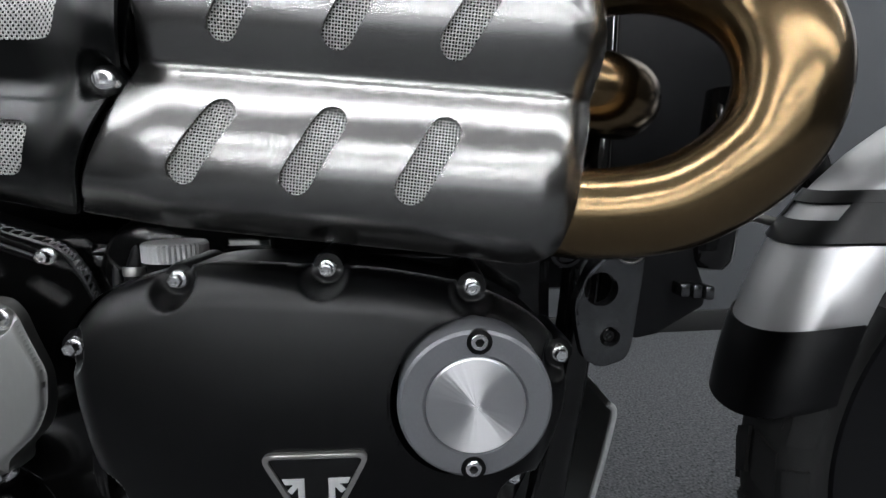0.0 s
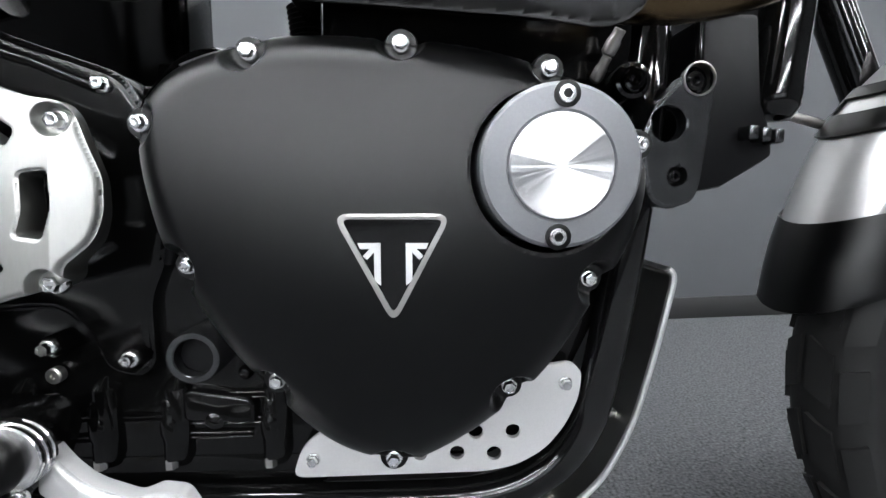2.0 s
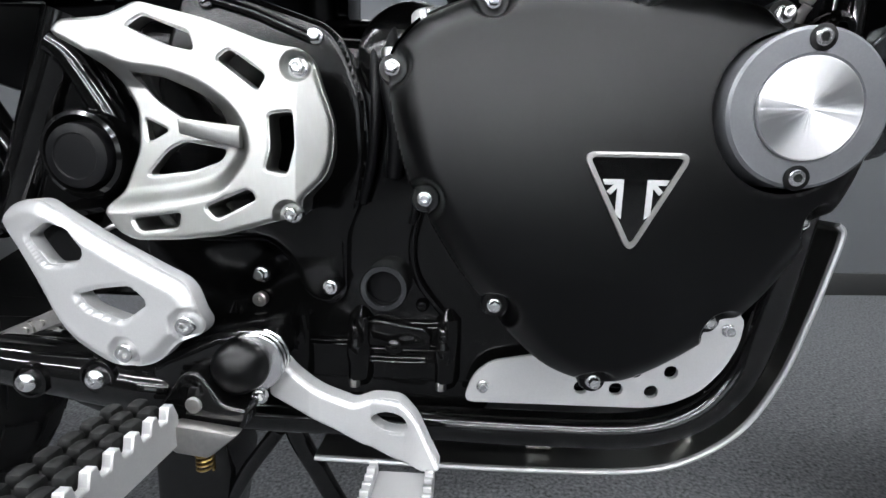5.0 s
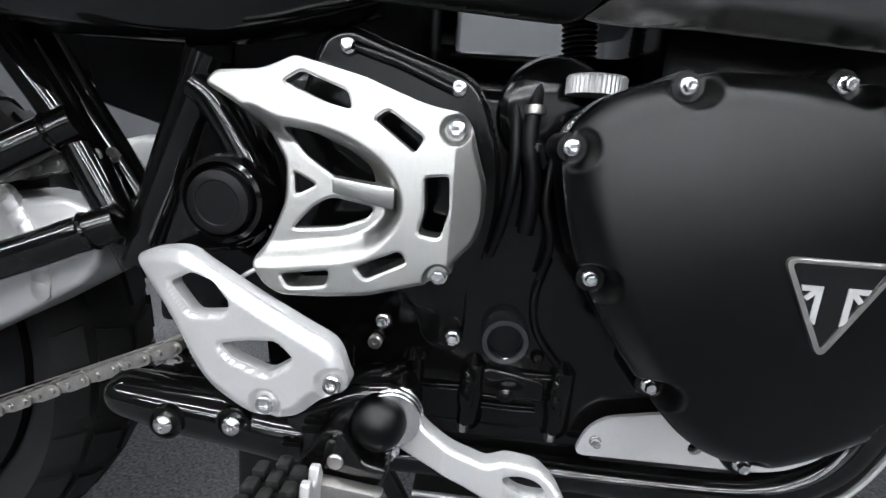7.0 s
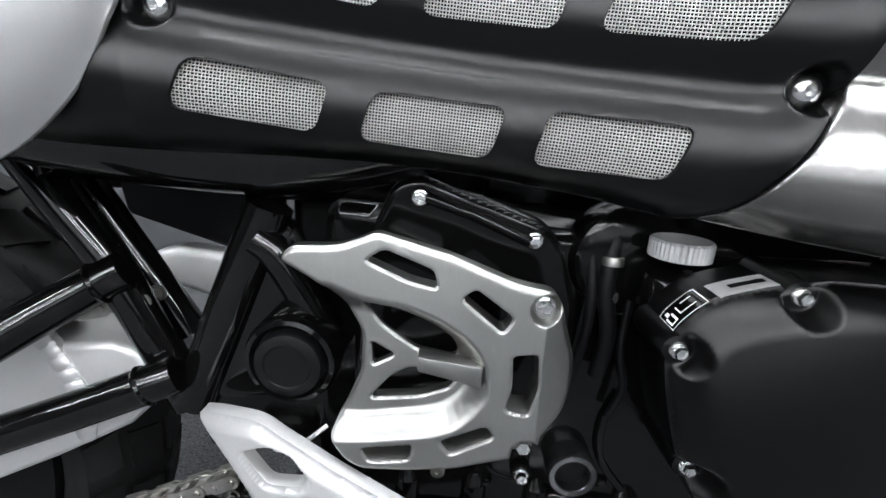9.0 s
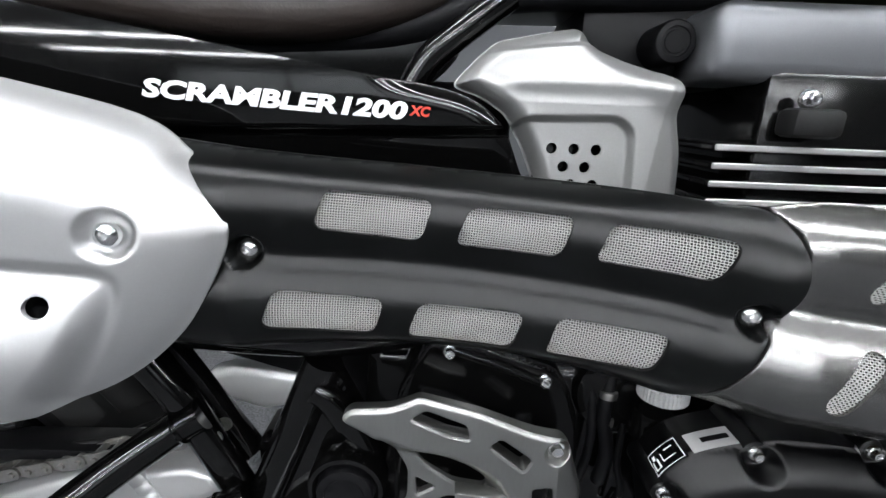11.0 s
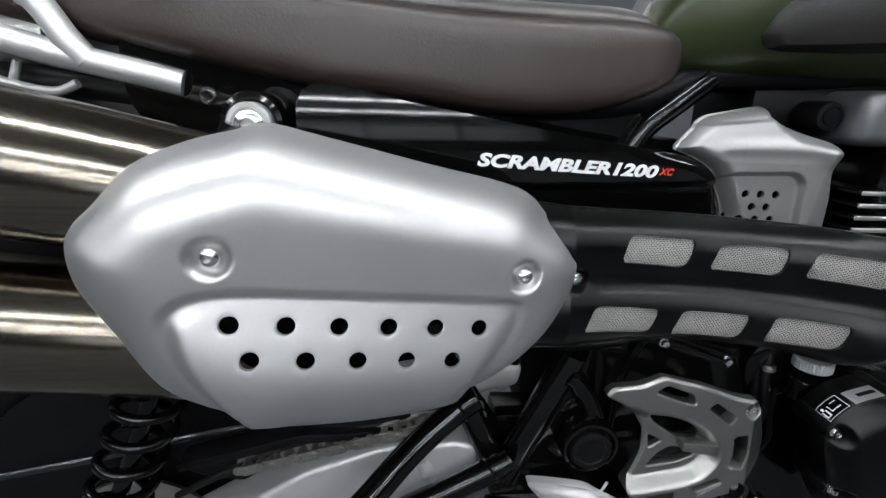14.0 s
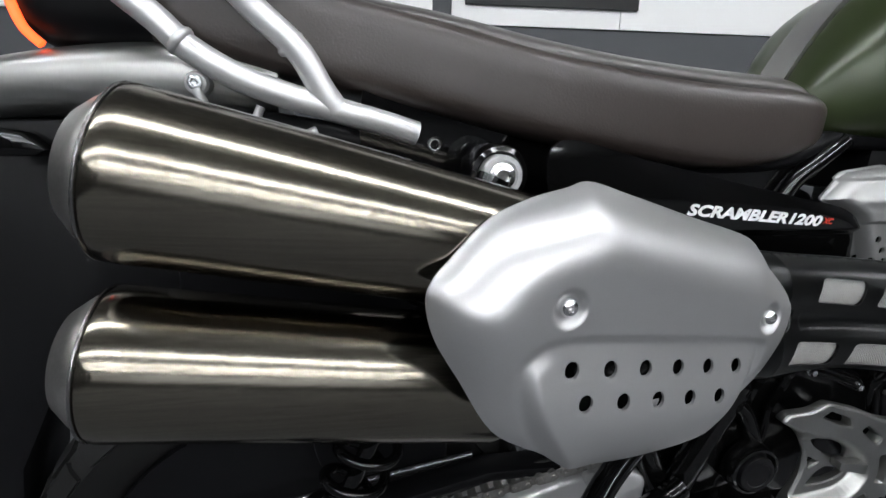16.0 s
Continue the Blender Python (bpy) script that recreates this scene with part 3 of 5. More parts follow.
part("filler_ring", turned("filler_ring", [(0.0190, -0.02), (0.0190, 0.0065), (0.0180, 0.0080), (0.0142, 0.0080), (0.0134, 0.0070), (0.0134, -0.012)], (-.1968, .3395, .4645), (0, -1, 0), 40), BLACK_PLATED, case, "dark grey ring round an inspection hole")
# black disc set in the ring, painting the shade of a deep hole
part("ring_shade_plug", turned("ring_shade_plug", [(0.0132, -0.013), (0.0132, -0.0025), (0.0003, -0.0025)], (-.1968, .3395, .4645), (0, -1, 0), 32), PLASTIC, case, "black plug standing in for the shade inside the ring")
for rx in (-.330, -.2744, -.2228, -.1500):
    part("sump_post", turned("sump_post", [(0.0006, 0.0275), (0.0036, 0.0265), (0.0056, 0.0235), (0.0062, 0.018), (0.0062, 0.012), (0.0078, 0.0095), (0.0078, -0.003), (0.0064, -0.006), (0.0064, -0.022)], (rx, .348, .404), (0, 0, 1), 14), CASE_BLACK, case)
    part("sump_nut", turned("sump_nut", [(0.0040, 0.004), (0.0046, 0.003), (0.0046, -0.004)], (rx - 0.001, .346, .3795), (0, 0, 1), 6), STEEL, case)
for za, xa, xb in ((.4140, -.40, -.330), (.4125, -.330, -.2744), (.4125, -.2744, -.2228), (.4100, -.2228, -.150), (.4300, -.196, -.153), (.3990, -.2228, -.165), (.3970, -.330, -.2744)):
    for dz in (-.0019, .0019):
        part("sump_rib", tube("sump_rib", [(xa, .3505, za + dz), ((xa + xb) / 2, .3490, za + dz), (xb, .3505, za + dz)], 0.0013, 8), CASE_BLACK, case)
for rx in (-.330, -.2744, -.2228, -.1500):
    part("pilaster", tube("pilaster", [(rx + .004, .3560, .442), (rx + .004, .3530, .436), (rx + .004, .3530, .385), (rx + .004, .3560, .378)], [.006, .0105, .0105, .008], 14), CASE_BLACK, case)
part("sump_box", bevelled("sump_box", slab_data([(-.2120, .4335), (-.2060, .4370), (-.1640, .4300), (-.1600, .4240), (-.1600, .4090), (-.2120, .4120)], .3435, .356), 0.004, 3), CASE_BLACK, case)
part("sump_boss", turned("sump_boss", [(0.0003, 0.0105), (0.0050, 0.0098), (0.0075, 0.0075), (0.0085, 0.0)], (-.1905, .352, .4120), (0, -1, 0), 20), CASE_BLACK, case)
part("upper_case", bevelled("upper_case", box_data((-.300, .470, .630), (-.060, .60, .698)), 0.010), CASE_BLACK, case)
part("sump", bevelled("sump", box_data((-.36, .352, .355), (-.11, .60, .385)), 0.006), CASE_BLACK, bike, "black sump under the crankcase")

pod = part("starter_pod", turned("starter_pod", [(0.041, -0.02), (0.041, 0.004), (0.0385, 0.010), (0.032, 0.0135), (0.012, 0.0145), (0.0003, 0.0146)], (-.178, .353, .636), (0, -1, 0), 48), CASE_BLACK, bike, "gloss black round starter housing")
for pr, points in ((0.0062, [(-.190, .345, .655), (-.194, .338, .62), (-.188, .336, .585), (-.190, .34, .55)]), (0.0040, [(-.206, .345, .650), (-.203, .336, .60), (-.207, .338, .56), (-.215, .345, .53)]), (0.0030, [(-.175, .340, .61), (-.178, .334, .575), (-.171, .335, .545), (-.176, .342, .515)])):
    part("hose", tube("hose", spline(points, False, 8), pr, 12), PLASTIC, bike, "thin black hose beside the clutch cover")
for cz in (.638, .612):
    part("hose_clip", turned("hose_clip", [(0.0072, -0.003), (0.0076, 0), (0.0072, 0.003)], (-.192, .339, cz), (0, 0.1, 1), 18), STEEL, pod)
bellows = []
for k in range(13):
    bellows += [(0.0135, k * 0.0046), (0.0170, k * 0.0046 + 0.0023)]
part("breather_hose", turned("breather_hose", bellows, (-.142, .488, .695), (-.10, 0, 1), 24), RUBBER, bike, "ribbed black rubber hose")
part("clamp_block", bevelled("clamp_block", box_data((-.300, .500, .705), (-.262, .560, .80)), 0.003), CASE_BLACK, bike)
part("wire", tube("wire", spline([(-.400, .300, .487), (-.396, .296, .502), (-.388, .296, .510), (-.380, .302, .515)], False, 6), 0.0016, 8), SILVER_PAINT, bike, "thin pale cable")
for k, (bx, bz) in enumerate(((-.262, .440), (-.168, .447))):
    part("case_boss", turned("case_boss", [(0.0003, 0.006), (0.0035, 0.0052), (0.0055, 0.002), (0.0062, -0.004)], (bx, .352, bz), (0, -1, 0), 14), CASE_BLACK, case)
part("case_rib", tube("case_rib", spline([(-.168, .351, .53), (-.176, .349, .50), (-.172, .349, .47), (-.150, .351, .44)], False, 6), 0.0034, 10), CASE_BLACK, case)

# -- oil filler neck with its knurled cap --
neck = part("oil_filler", turned("oil_filler", [(0.020, -0.02), (0.020, 0.0), (0.018, 0.004), (0.014, 0.006)], (-.157, .325, .632), (0, -0.1, 1), 24), CASE_BLACK, bike)
teeth = []
for k in range(80):
    r = 0.0196 if k % 2 else 0.0188
    teeth.append((r * math.cos(k * math.pi / 40), r * math.sin(k * math.pi / 40)))
kn = [(-.156 + a, .3225 + b, .6485) for a, b in teeth] + [(-.156 + a, .3225 + b, .6590) for a, b in teeth] + [(-.156 + a * .93, .3225 + b * .93, .6605) for a, b in teeth]
kf = [tuple(range(80))[::-1], tuple(range(160, 240))] + [(j * 80 + i, j * 80 + (i + 1) % 80, (j + 1) * 80 + (i + 1) % 80, (j + 1) * 80 + i) for j in (0, 1) for i in range(80)]
part("knurled_cap", mesh_of("knurled_cap", kn, kf, 15), SILVER_PAINT, neck, "ribbed silver filler cap")

# -- frame --
rail_line = spline([(-.52, .345, .40), (-.44, .345, .355), (-.36, .345, .347), (-.19, .345, .3465), (-.073, .345, .3455), (.010, .345, .349), (.056, .345, .367), (.083, .345, .399), (.096, .345, .441), (.110, .345, .533), (.121, .35, .62), (.133, .37, .72), (.150, .41, .86), (.165, .44, .98)], False, 8)
frame_part = part("frame", tube("frame", rail_line, 0.0145, 18), GLOSS_BLACK, bike, "gloss black tubular cradle frame")
part("cradle_tube", tube("cradle_tube", rail_line * (1, -1, 1) + (0, LEFT, 0), 0.0145, 16), GLOSS_BLACK, frame_part)


def bar(points, r, parent=frame_part, name="frame_tube", mat=GLOSS_BLACK, n=6, segs=16):
    return part(name, tube(name, spline(points, False, n), r, segs), mat, parent)


bar([(-0.605, 0.338, 0.700), (-0.5761, 0.338, 0.6549), (-0.5466, 0.338, 0.6102), (-0.5151, 0.338, 0.5454), (-0.494, 0.338, 0.500)], 0.0150)
bar([(-.603, .366, .700), (-.561, .366, .630), (-.508, .366, .545)], 0.0155)
bar([(-0.4270, 0.334, 0.662), (-0.4337, 0.334, 0.6449), (-0.4560, 0.334, 0.590), (-0.4779, 0.334, 0.5366), (-.490, .334, .505)], 0.0165)
bar([(-0.433, 0.326, 0.64), (-0.4197, 0.326, 0.6291), (-0.3996, 0.326, 0.5948), (-0.3842, 0.326, 0.5581)], 0.0120)
bar([(-.530, .332, .6085), (-.552, .325, .5965), (-.600, .300, .5655), (-.650, .262, .530), (-.705, .222, .492)], 0.0145)
bar([(-.492, .316, .538), (-.512, .310, .5300), (-.560, .302, .5105), (-.618, .290, .4895), (-.668, .258, .478), (-.705, .224, .486)], 0.0140)
for wx, wy, wz, wr in ((-.5475, .3265, .5990, .0160), (-.512, .310, .5300, .0156)):
    part("collar", turned("collar", [(wr - .001, -0.002), (wr, 0), (wr - .001, 0.002)], (wx, wy, wz), (1, 0.3, 0.5), 20), GLOSS_BLACK, frame_part)
bar([(-.70, .345, .72), (-.60, .340, .706), (-.49, .335, .698), (-.40, .335, .700), (-.31, .34, .722)], 0.030, name="collector")
bar([(-.57, .335, .672), (-.62, .36, .80), (-.66, .385, .90)], 0.0135)
bar([(-1.02, .41, .925), (-.90, .41, .915), (-.70, .412, .895), (-.45, .412, .912), (-.36, .412, .925), (-.29, .413, .950), (-.15, .42, .957), (.02, .44, .97)], 0.0145, mat=PLASTIC)
bar([(-.290, .405, .948), (-.330, .400, .917), (-.3553, .400, .894), (-.37, .40, .86), (-.38, .40, .80)], 0.0115)
part("frame_gusset", bevelled("frame_gusset", box_data((-.500, .362, .440), (-.350, .420, .560)), 0.006), CASE_BLACK, bike, "black frame casting behind the pivot")
pivot_plate = part("pivot_plate", sheet("pivot_plate", rounded([(-0.4300, 0.6540), (-0.4151, 0.6500), (-0.3928, 0.6053), (-0.3802, 0.57), (-0.3788, 0.5403), (-0.4015, 0.5204), (-0.4608, 0.5103), (-0.4880, 0.5121), (-0.4850, 0.5299), (-0.464, 0.5758)], 0.012), [], lambda x, z, d: 0.3285 + 0.25 * np.maximum(-0.435 - x - 0.4 * (0.60 - z), 0), 0.003, edge=0.006, back=0.350), GLOSS_BLACK, bike, "gloss black swingarm pivot plate")
part("pivot_ring", turned("pivot_ring", [(0.0320, -0.012), (0.0320, 0.003), (0.0300, 0.0080), (0.0270, 0.0090), (0.0245, 0.006), (0.0238, 0.002)], (-.4052, .3095, .5620), (0, -1, 0), 48), GLOSS_BLACK, pivot_plate)
part("pivot_cap", turned("pivot_cap", [(0.0232, -0.004), (0.0232, 0.009), (0.0222, 0.0115), (0.0190, 0.0128), (0.0160, 0.0131), (0.0152, 0.0122), (0.0003, 0.0128)], (-.4056, .3095, .5608), (0, -1, 0), 40), PLASTIC, pivot_plate, "matt black plastic pivot cap")

# -- skid plate: a bent aluminium strip under the rails --
skid_line = spline([(-.265, .293), (-.18, .2925), (-.074, .293), (.014, .297), (.063, .310), (.105, .342), (.131, .390), (.146, .444), (.156, .491), (.1595, .515), (.154, .523)], False, 8)
sn = np.gradient(skid_line, axis=0)
sn = np.stack([sn[:, 1], -sn[:, 0]], 1) / np.linalg.norm(sn, axis=1)[:, None]
inner = skid_line - sn * 0.0045
sv, sf = [], []
for (ax, az), (bx, bz) in zip(skid_line, inner):
    sv += [(ax, .363, az), (bx, .363, bz), (bx, .590, bz), (ax, .590, az)]
for i in range(len(skid_line) - 1):
    for k in range(4):
        sf.append((i * 4 + k, i * 4 + (k + 1) % 4, i * 4 + 4 + (k + 1) % 4, i * 4 + 4 + k))
sf += [(0, 1, 2, 3), tuple(len(sv) - 4 + k for k in (3, 2, 1, 0))]
skid = part("skid_plate", mesh_of("skid_plate", sv, sf, 35), SATIN_ALU, bike, "bent aluminium skid plate under the engine")
part("skid_lip", tube("skid_lip", [(x, .3615, z) for x, z in skid_line - sn * 0.0022], 0.0027, 8), PLATE_ALU, skid)
for px, pz, pa in ((-.06, .3035, 0), (.062, .3235, 0.5), (.118, .392, 1.1)):
    part("tab", bevelled("tab", box_data((px - .012, .385, pz - .003), (px + .012, .41, pz + .003)), 0.002), STEEL, skid)

# -- drilled engine plate --
E_PLATE = rounded([(-0.1325, 0.3713), (-0.125, 0.3948), (-0.111, 0.4068), (-0.075, 0.4143), (-0.02, 0.4218), (0.012, 0.4268), (0.035, 0.4463), (0.05, 0.4543), (0.0715, 0.4575), (0.0795, 0.45), (0.0785, 0.431), (0.069, 0.4088), (0.054, 0.3898), (0.033, 0.3778), (0.012, 0.3733)], 0.009)
plate = part("engine_plate", sheet("engine_plate", E_PLATE, [ring2(x, z, 0.0056) for x, z in ((-.039, .3885), (-.0115, .3885), (.0160, .3875), (.0022, .4045), (.0297, .4047))], lambda x, z, d: 0.3350 + 0 * x, 0.0025, thick=0.004, edge=0.001, hole_edge=0.0006), SILVER_PAINT, bike, "silver drilled engine mounting plate")
for bx, bz in ((-.1168, .3860), (.0674, .4415)):
    fasten("bolt", BOLT, bx, 0.3352, bz, plate, size=1.1)

DARKSCREW = CAPSCREW.copy()
DARKSCREW.materials.clear()
DARKSCREW.materials.append(GLOSS_BLACK)

# -- front engine bracket, horn box and its link --
LIFT = Matrix.Translation((0, .002, .004))
bracket = part("engine_bracket", sheet("engine_bracket", rounded([(.1389, .6635), (.1501, .6637), (.1563, .6571), (.1547, .6288), (.1500, .584), (.146, .574), (.128, .568), (.116, .575), (.1110, .595), (.1079, .6148), (.1166, .6366), (.1325, .6528)], 0.006), [ring2(.1445, .6540, .0098, 36), ring2(.1260, .6253, .0120, 36), ring2(.1339, .5911, .0072, 36)], lambda x, z, d: 0.320 + 0 * x, 0.0012, thick=0.012, edge=0.002, hole_edge=0.0008), BLACK_PLATED, bike, "dark plated engine bracket with large holes")
for bx, bz, size in ((.1450, .6538, 1.0), (.1339, .5911, 0.9)):
    part("sleeve", turned("sleeve", [(0.0062, -0.02), (0.0062, 0.003), (0.0045, 0.004), (0.0042, 0.0), (0.0003, 0.0)], (bx, .328, bz), (0, -1, 0), 20), GLOSS_BLACK, bracket)
    part("socket_screw", DARKSCREW, None, bracket, at=Matrix.Translation((bx, 0.328, bz)) @ Matrix.Diagonal((size, 1, size, 1)))
part("hole_rim", mesh_of("hole_rim", *turned_data([(0.0112, -0.001), (0.0110, 0.0006), (0.0102, 0.0010), (0.0097, 0.0004), (0.0095, -0.008)], (.1447, .320, .6540), (0, -1, 0), 40, False), 35), STEEL, bracket)
part("lug_seat", turned("lug_seat", [(0.0125, -0.03), (0.0125, 0.0), (0.0115, 0.002), (0.0090, 0.0025), (0.0082, 0.0)], (.1005, .322, .6524), (0, -1, 0), 32), GLOSS_BLACK, bracket)
part("socket_screw", DARKSCREW, None, bracket, at=Matrix.Translation((.1005, 0.322, .6524)) @ Matrix.Diagonal((1.6, 1.3, 1.6, 1)))
part("guide_rod", tube("guide_rod", [(.1575, .3450, .662), (.1569, .3455, .700)], 0.0035, 12), GLOSS_BLACK, bracket)
for fx, fz, fr in ((.0926, .6800, .0050), (.0846, .6622, .0042)):
    part("fitting", turned("fitting", [(fr * 0.6, -0.008), (fr, -0.006), (fr, 0.002), (fr * 0.8, 0.004), (fr * 0.8, 0.010)], (fx, .338, fz), (0.3, -0.5, 0.8), 16), STEEL, bracket, "small plated fitting")
horn = part("horn_box", bevelled("horn_box", slab_data([(.152, .583), (.163, .5765), (.180, .580), (.216, .602), (.2145, .618), (.205, .640), (.198, .70), (.16, .70)], 0.342, 0.42), 0.004), PLASTIC, bike, "black plastic box before the engine", LIFT)
part("damper_rod", turned("damper_rod", [(0.004, -0.012), (0.0130, -0.010), (0.0172, -0.004), (0.0178, 0.004), (0.0178, 0.12)], (.2190, .352, .6400), (0.11, 0.05, 1), 28), GLOSS_BLACK, horn)
for k in range(3):
    part("connector", bevelled("connector", box_data((.1880 + k * .0092, .328, .6125 - k * .0012), (.1950 + k * .0092, .343, .6225 - k * .0012)), 0.0018), BLACK_PLATED, horn)
part("link_rod", tube("link_rod", [(.325, .52, .666), (.35, .52, .661), (.402, .52, .648), (.435, .52, .640)], 0.0052, 12), STEEL, horn)

# -- heel guard --
HEEL = spline([(-0.47, 0.5133), (-0.4599, 0.5224), (-0.438, 0.5297), (-0.4161, 0.5322), (-0.3978, 0.524), (-0.3632, 0.5072), (-0.3295, 0.4927), (-0.3095, 0.4836), (-0.3017, 0.4684), (-0.2995, 0.4576), (-0.3045, 0.4487), (-0.3172, 0.4439), (-0.332, 0.4304), (-0.3436, 0.4248), (-0.3575, 0.4223), (-0.3759, 0.4242), (-0.4007, 0.4375), (-0.4155, 0.4546), (-0.4288, 0.4755), (-0.4466, 0.4948)], n=4)
H_HOLES = [rounded(h, 0.0045) for h in ([(-0.4303, 0.5076), (-0.4103, 0.5184), (-0.3942, 0.5142), (-0.3818, 0.5005), (-0.3859, 0.4933), (-0.4107, 0.4889)], [(-0.3913, 0.471), (-0.3712, 0.4764), (-0.3487, 0.4799), (-0.3357, 0.469), (-0.3556, 0.4552), (-0.3814, 0.4619)])]


def heel_depth(x, z, d):
    y = 0.2500 + 0.17 * (-0.31 - x) + 4.0 * np.maximum(-0.40 - x, 0) ** 2
    r = np.minimum(np.hypot(x + 0.3095, z - 0.4570), np.hypot(x + 0.3570, z - 0.4335))
    return y + 0.0045 * (1 - step01(d / 0.010)) + 0.006 * step01((0.0125 - r) / 0.004)


heel = part("heel_guard", sheet("heel_guard", HEEL, H_HOLES, heel_depth, 0.0020, edge=0.002, hole_edge=0.004, thick=0.011, smooth=50), SILVER_PAINT, bike, "pale silver cast heel guard with two cut-outs")
for bx, by, bz in ((-.3095, .2560, .4570), (-.3570, .2630, .4335)):
    fasten("cap_screw", CAPSCREW, bx, by, bz, heel, size=1.3)

# -- foot peg and its hanger --
hanger = part("peg_hanger", tube("peg_hanger", spline([(-0.49, 0.293, 0.412), (-0.478, 0.292, 0.4115), (-0.44, 0.2905, 0.408), (-0.39, 0.289, 0.4045), (-0.352, 0.288, 0.4), (-0.335, 0.288, 0.3985)], False, 6), [.010, .0175, .0205, .0225, .0235, .021], 28, flat=1.1), GLOSS_BLACK, bike, "gloss black cast footrest hanger")
part("hanger_block", bevelled("hanger_block", slab_data([(-.352, .420), (-.338, .430), (-.300, .448), (-.268, .452), (-.256, .435), (-.270, .398), (-.300, .392), (-.345, .382)], 0.268, 0.315), 0.010, 4), GLOSS_BLACK, hanger)
part("hanger_arm", bevelled("hanger_arm", box_data((-.475, .30, .385), (-.43, .36, .425)), 0.01, 3), GLOSS_BLACK, hanger)
for bx, bz in ((-.4325, .4070), (-.3825, .4120)):
    part("well", turned("well", [(0.0125, -0.004), (0.0125, 0.0015), (0.0105, 0.002), (0.0100, 0.0), (0.0003, 0.0)], (bx, .2660, bz), (0, -1, 0), 24), CASE_BLACK, hanger)
    fasten("bolt", DOMESCREW, bx, 0.2635, bz, hanger, size=0.95)
part("clevis", bevelled("clevis", slab_data(rounded([(-.332, .384), (-.3300, .401), (-.3120, .4265), (-.3010, .4290), (-.2860, .4060), (-.2690, .4035), (-.2760, .3860), (-.300, .380)], 0.005), 0.247, 0.276), 0.0045, 3), GLOSS_BLACK, hanger)
part("clevis_pin", turned("clevis_pin", [(0.0054, -0.002), (0.0054, 0.0012), (0.0045, 0.0020), (0.0003, 0.0022)], (-.3045, .2470, .4060), (0, -1, 0), 20), STEEL, hanger)
peg = part("foot_peg", bevelled("foot_peg", box_data((-.352, .095, .386), (-.312, .238, .398)), 0.003), SILVER_PAINT, bike, "serrated silver foot peg with a black rubber top")
part("rubber_pad", bevelled("rubber_pad", box_data((-.349, .10, .398), (-.316, .236, .405)), 0.002), RUBBER, peg, "black rubber tread")
for k in range(9):
    for j in range(3):
        yb = .101 + k * .0150 + (.0075 if j == 1 else 0)
        part("rubber_block", bevelled("rubber_block", box_data((-.349 + j * .0115, yb, .404), (-.3395 + j * .0115, yb + .0115, .4135)), 0.003), RUBBER, peg)
tooth = [(.095, .384), (.238, .384), (.238, .404)]
for k in range(9):
    tooth += [(.234 - k * .0155, .4135), (.2285 - k * .0155, .4135), (.2265 - k * .0155, .4055), (.2205 - k * .0155, .4055)]
tooth = [q for q in tooth if q[0] >= .095] + [(.095, .405)]
tv = [(-.3155, a, b) for a, b in tooth] + [(-.3095, a, b) for a, b in tooth]
tm = len(tooth)
part("serrated_edge", bevelled("serrated_edge", (tv, [tuple(range(tm)), tuple(range(tm, 2 * tm))[::-1]] + [(i, (i + 1) % tm, (i + 1) % tm + tm, i + tm) for i in range(tm)]), 0.0008, 1), SILVER_PAINT, peg, "saw-toothed silver edge")
# silver end plate of the peg; the darker steel puts its shade into the colour
part("peg_web", bevelled("peg_web", slab_data([(-.314, .399), (-.270, .394), (-.291, .376), (-.314, .379)], 0.2335, 0.2450), 0.003), STEEL, peg)

coil_up = [(-.3030 + .0052 * math.cos(k * .5), .2520 + .0052 * math.sin(k * .5), .3560 + .00026 * k) for k in range(64)]
part("peg_spring", tube("peg_spring", coil_up, 0.0010, 6), BRASS, peg, "small brass-coloured return spring")

# -- brake pedal --
PEDAL = rounded([(-0.269, 0.4247), (-0.2634, 0.4291), (-0.2482, 0.417), (-0.2281, 0.4068), (-0.2062, 0.3998), (-0.1921, 0.406), (-0.1736, 0.4097), (-0.1617, 0.4027), (-0.1519, 0.3869), (-0.1444, 0.3758), (-0.1573, 0.3677), (-0.1795, 0.3667), (-0.2005, 0.3702), (-0.2206, 0.3803), (-0.241, 0.3884), (-0.2617, 0.3944), (-0.2707, 0.3969)], 0.004)
pedal = part("brake_pedal", sheet("brake_pedal", PEDAL, [spline([(-0.1944, 0.3913), (-0.1837, 0.3993), (-0.1715, 0.3998), (-0.1667, 0.3925), (-0.1735, 0.3878), (-0.1858, 0.3861)], n=4)], lambda x, z, d: np.interp(x, [-.29, -.265, -.237, -.230, -.194, -.170, -.146], [.2900, .2790, .2690, .2680, .2660, .2540, .2346]) + 0.0012 * (1 - np.clip(d / 0.003, 0, 1)), 0.0011, thick=0.011, edge=0.0026, hole_edge=0.0016, smooth=40), SILVER_PAINT, bike, "silver cast brake pedal lever")
for k in range(3):
    part("washer", turned("washer", [(0.0190, 0), (0.0198, 0.001), (0.0198, 0.003), (0.0190, 0.004)], (-.2715, .2640 + k * .0052, .4290), (0, 1, 0), 32), CHROME, pedal)
part("pivot_boss", turned("pivot_boss", [(0.0188, 0.03), (0.0188, 0.002), (0.0172, -0.006), (0.0125, -0.012), (0.0060, -0.0150), (0.0003, -0.0156)], (-.2800, .262, .4270), (0, 1, 0), 28, 60), MATT_BLACK, pedal)
fasten("pinch_bolt", BOLT, -.2722, .270, .4017, pedal, size=1.2)
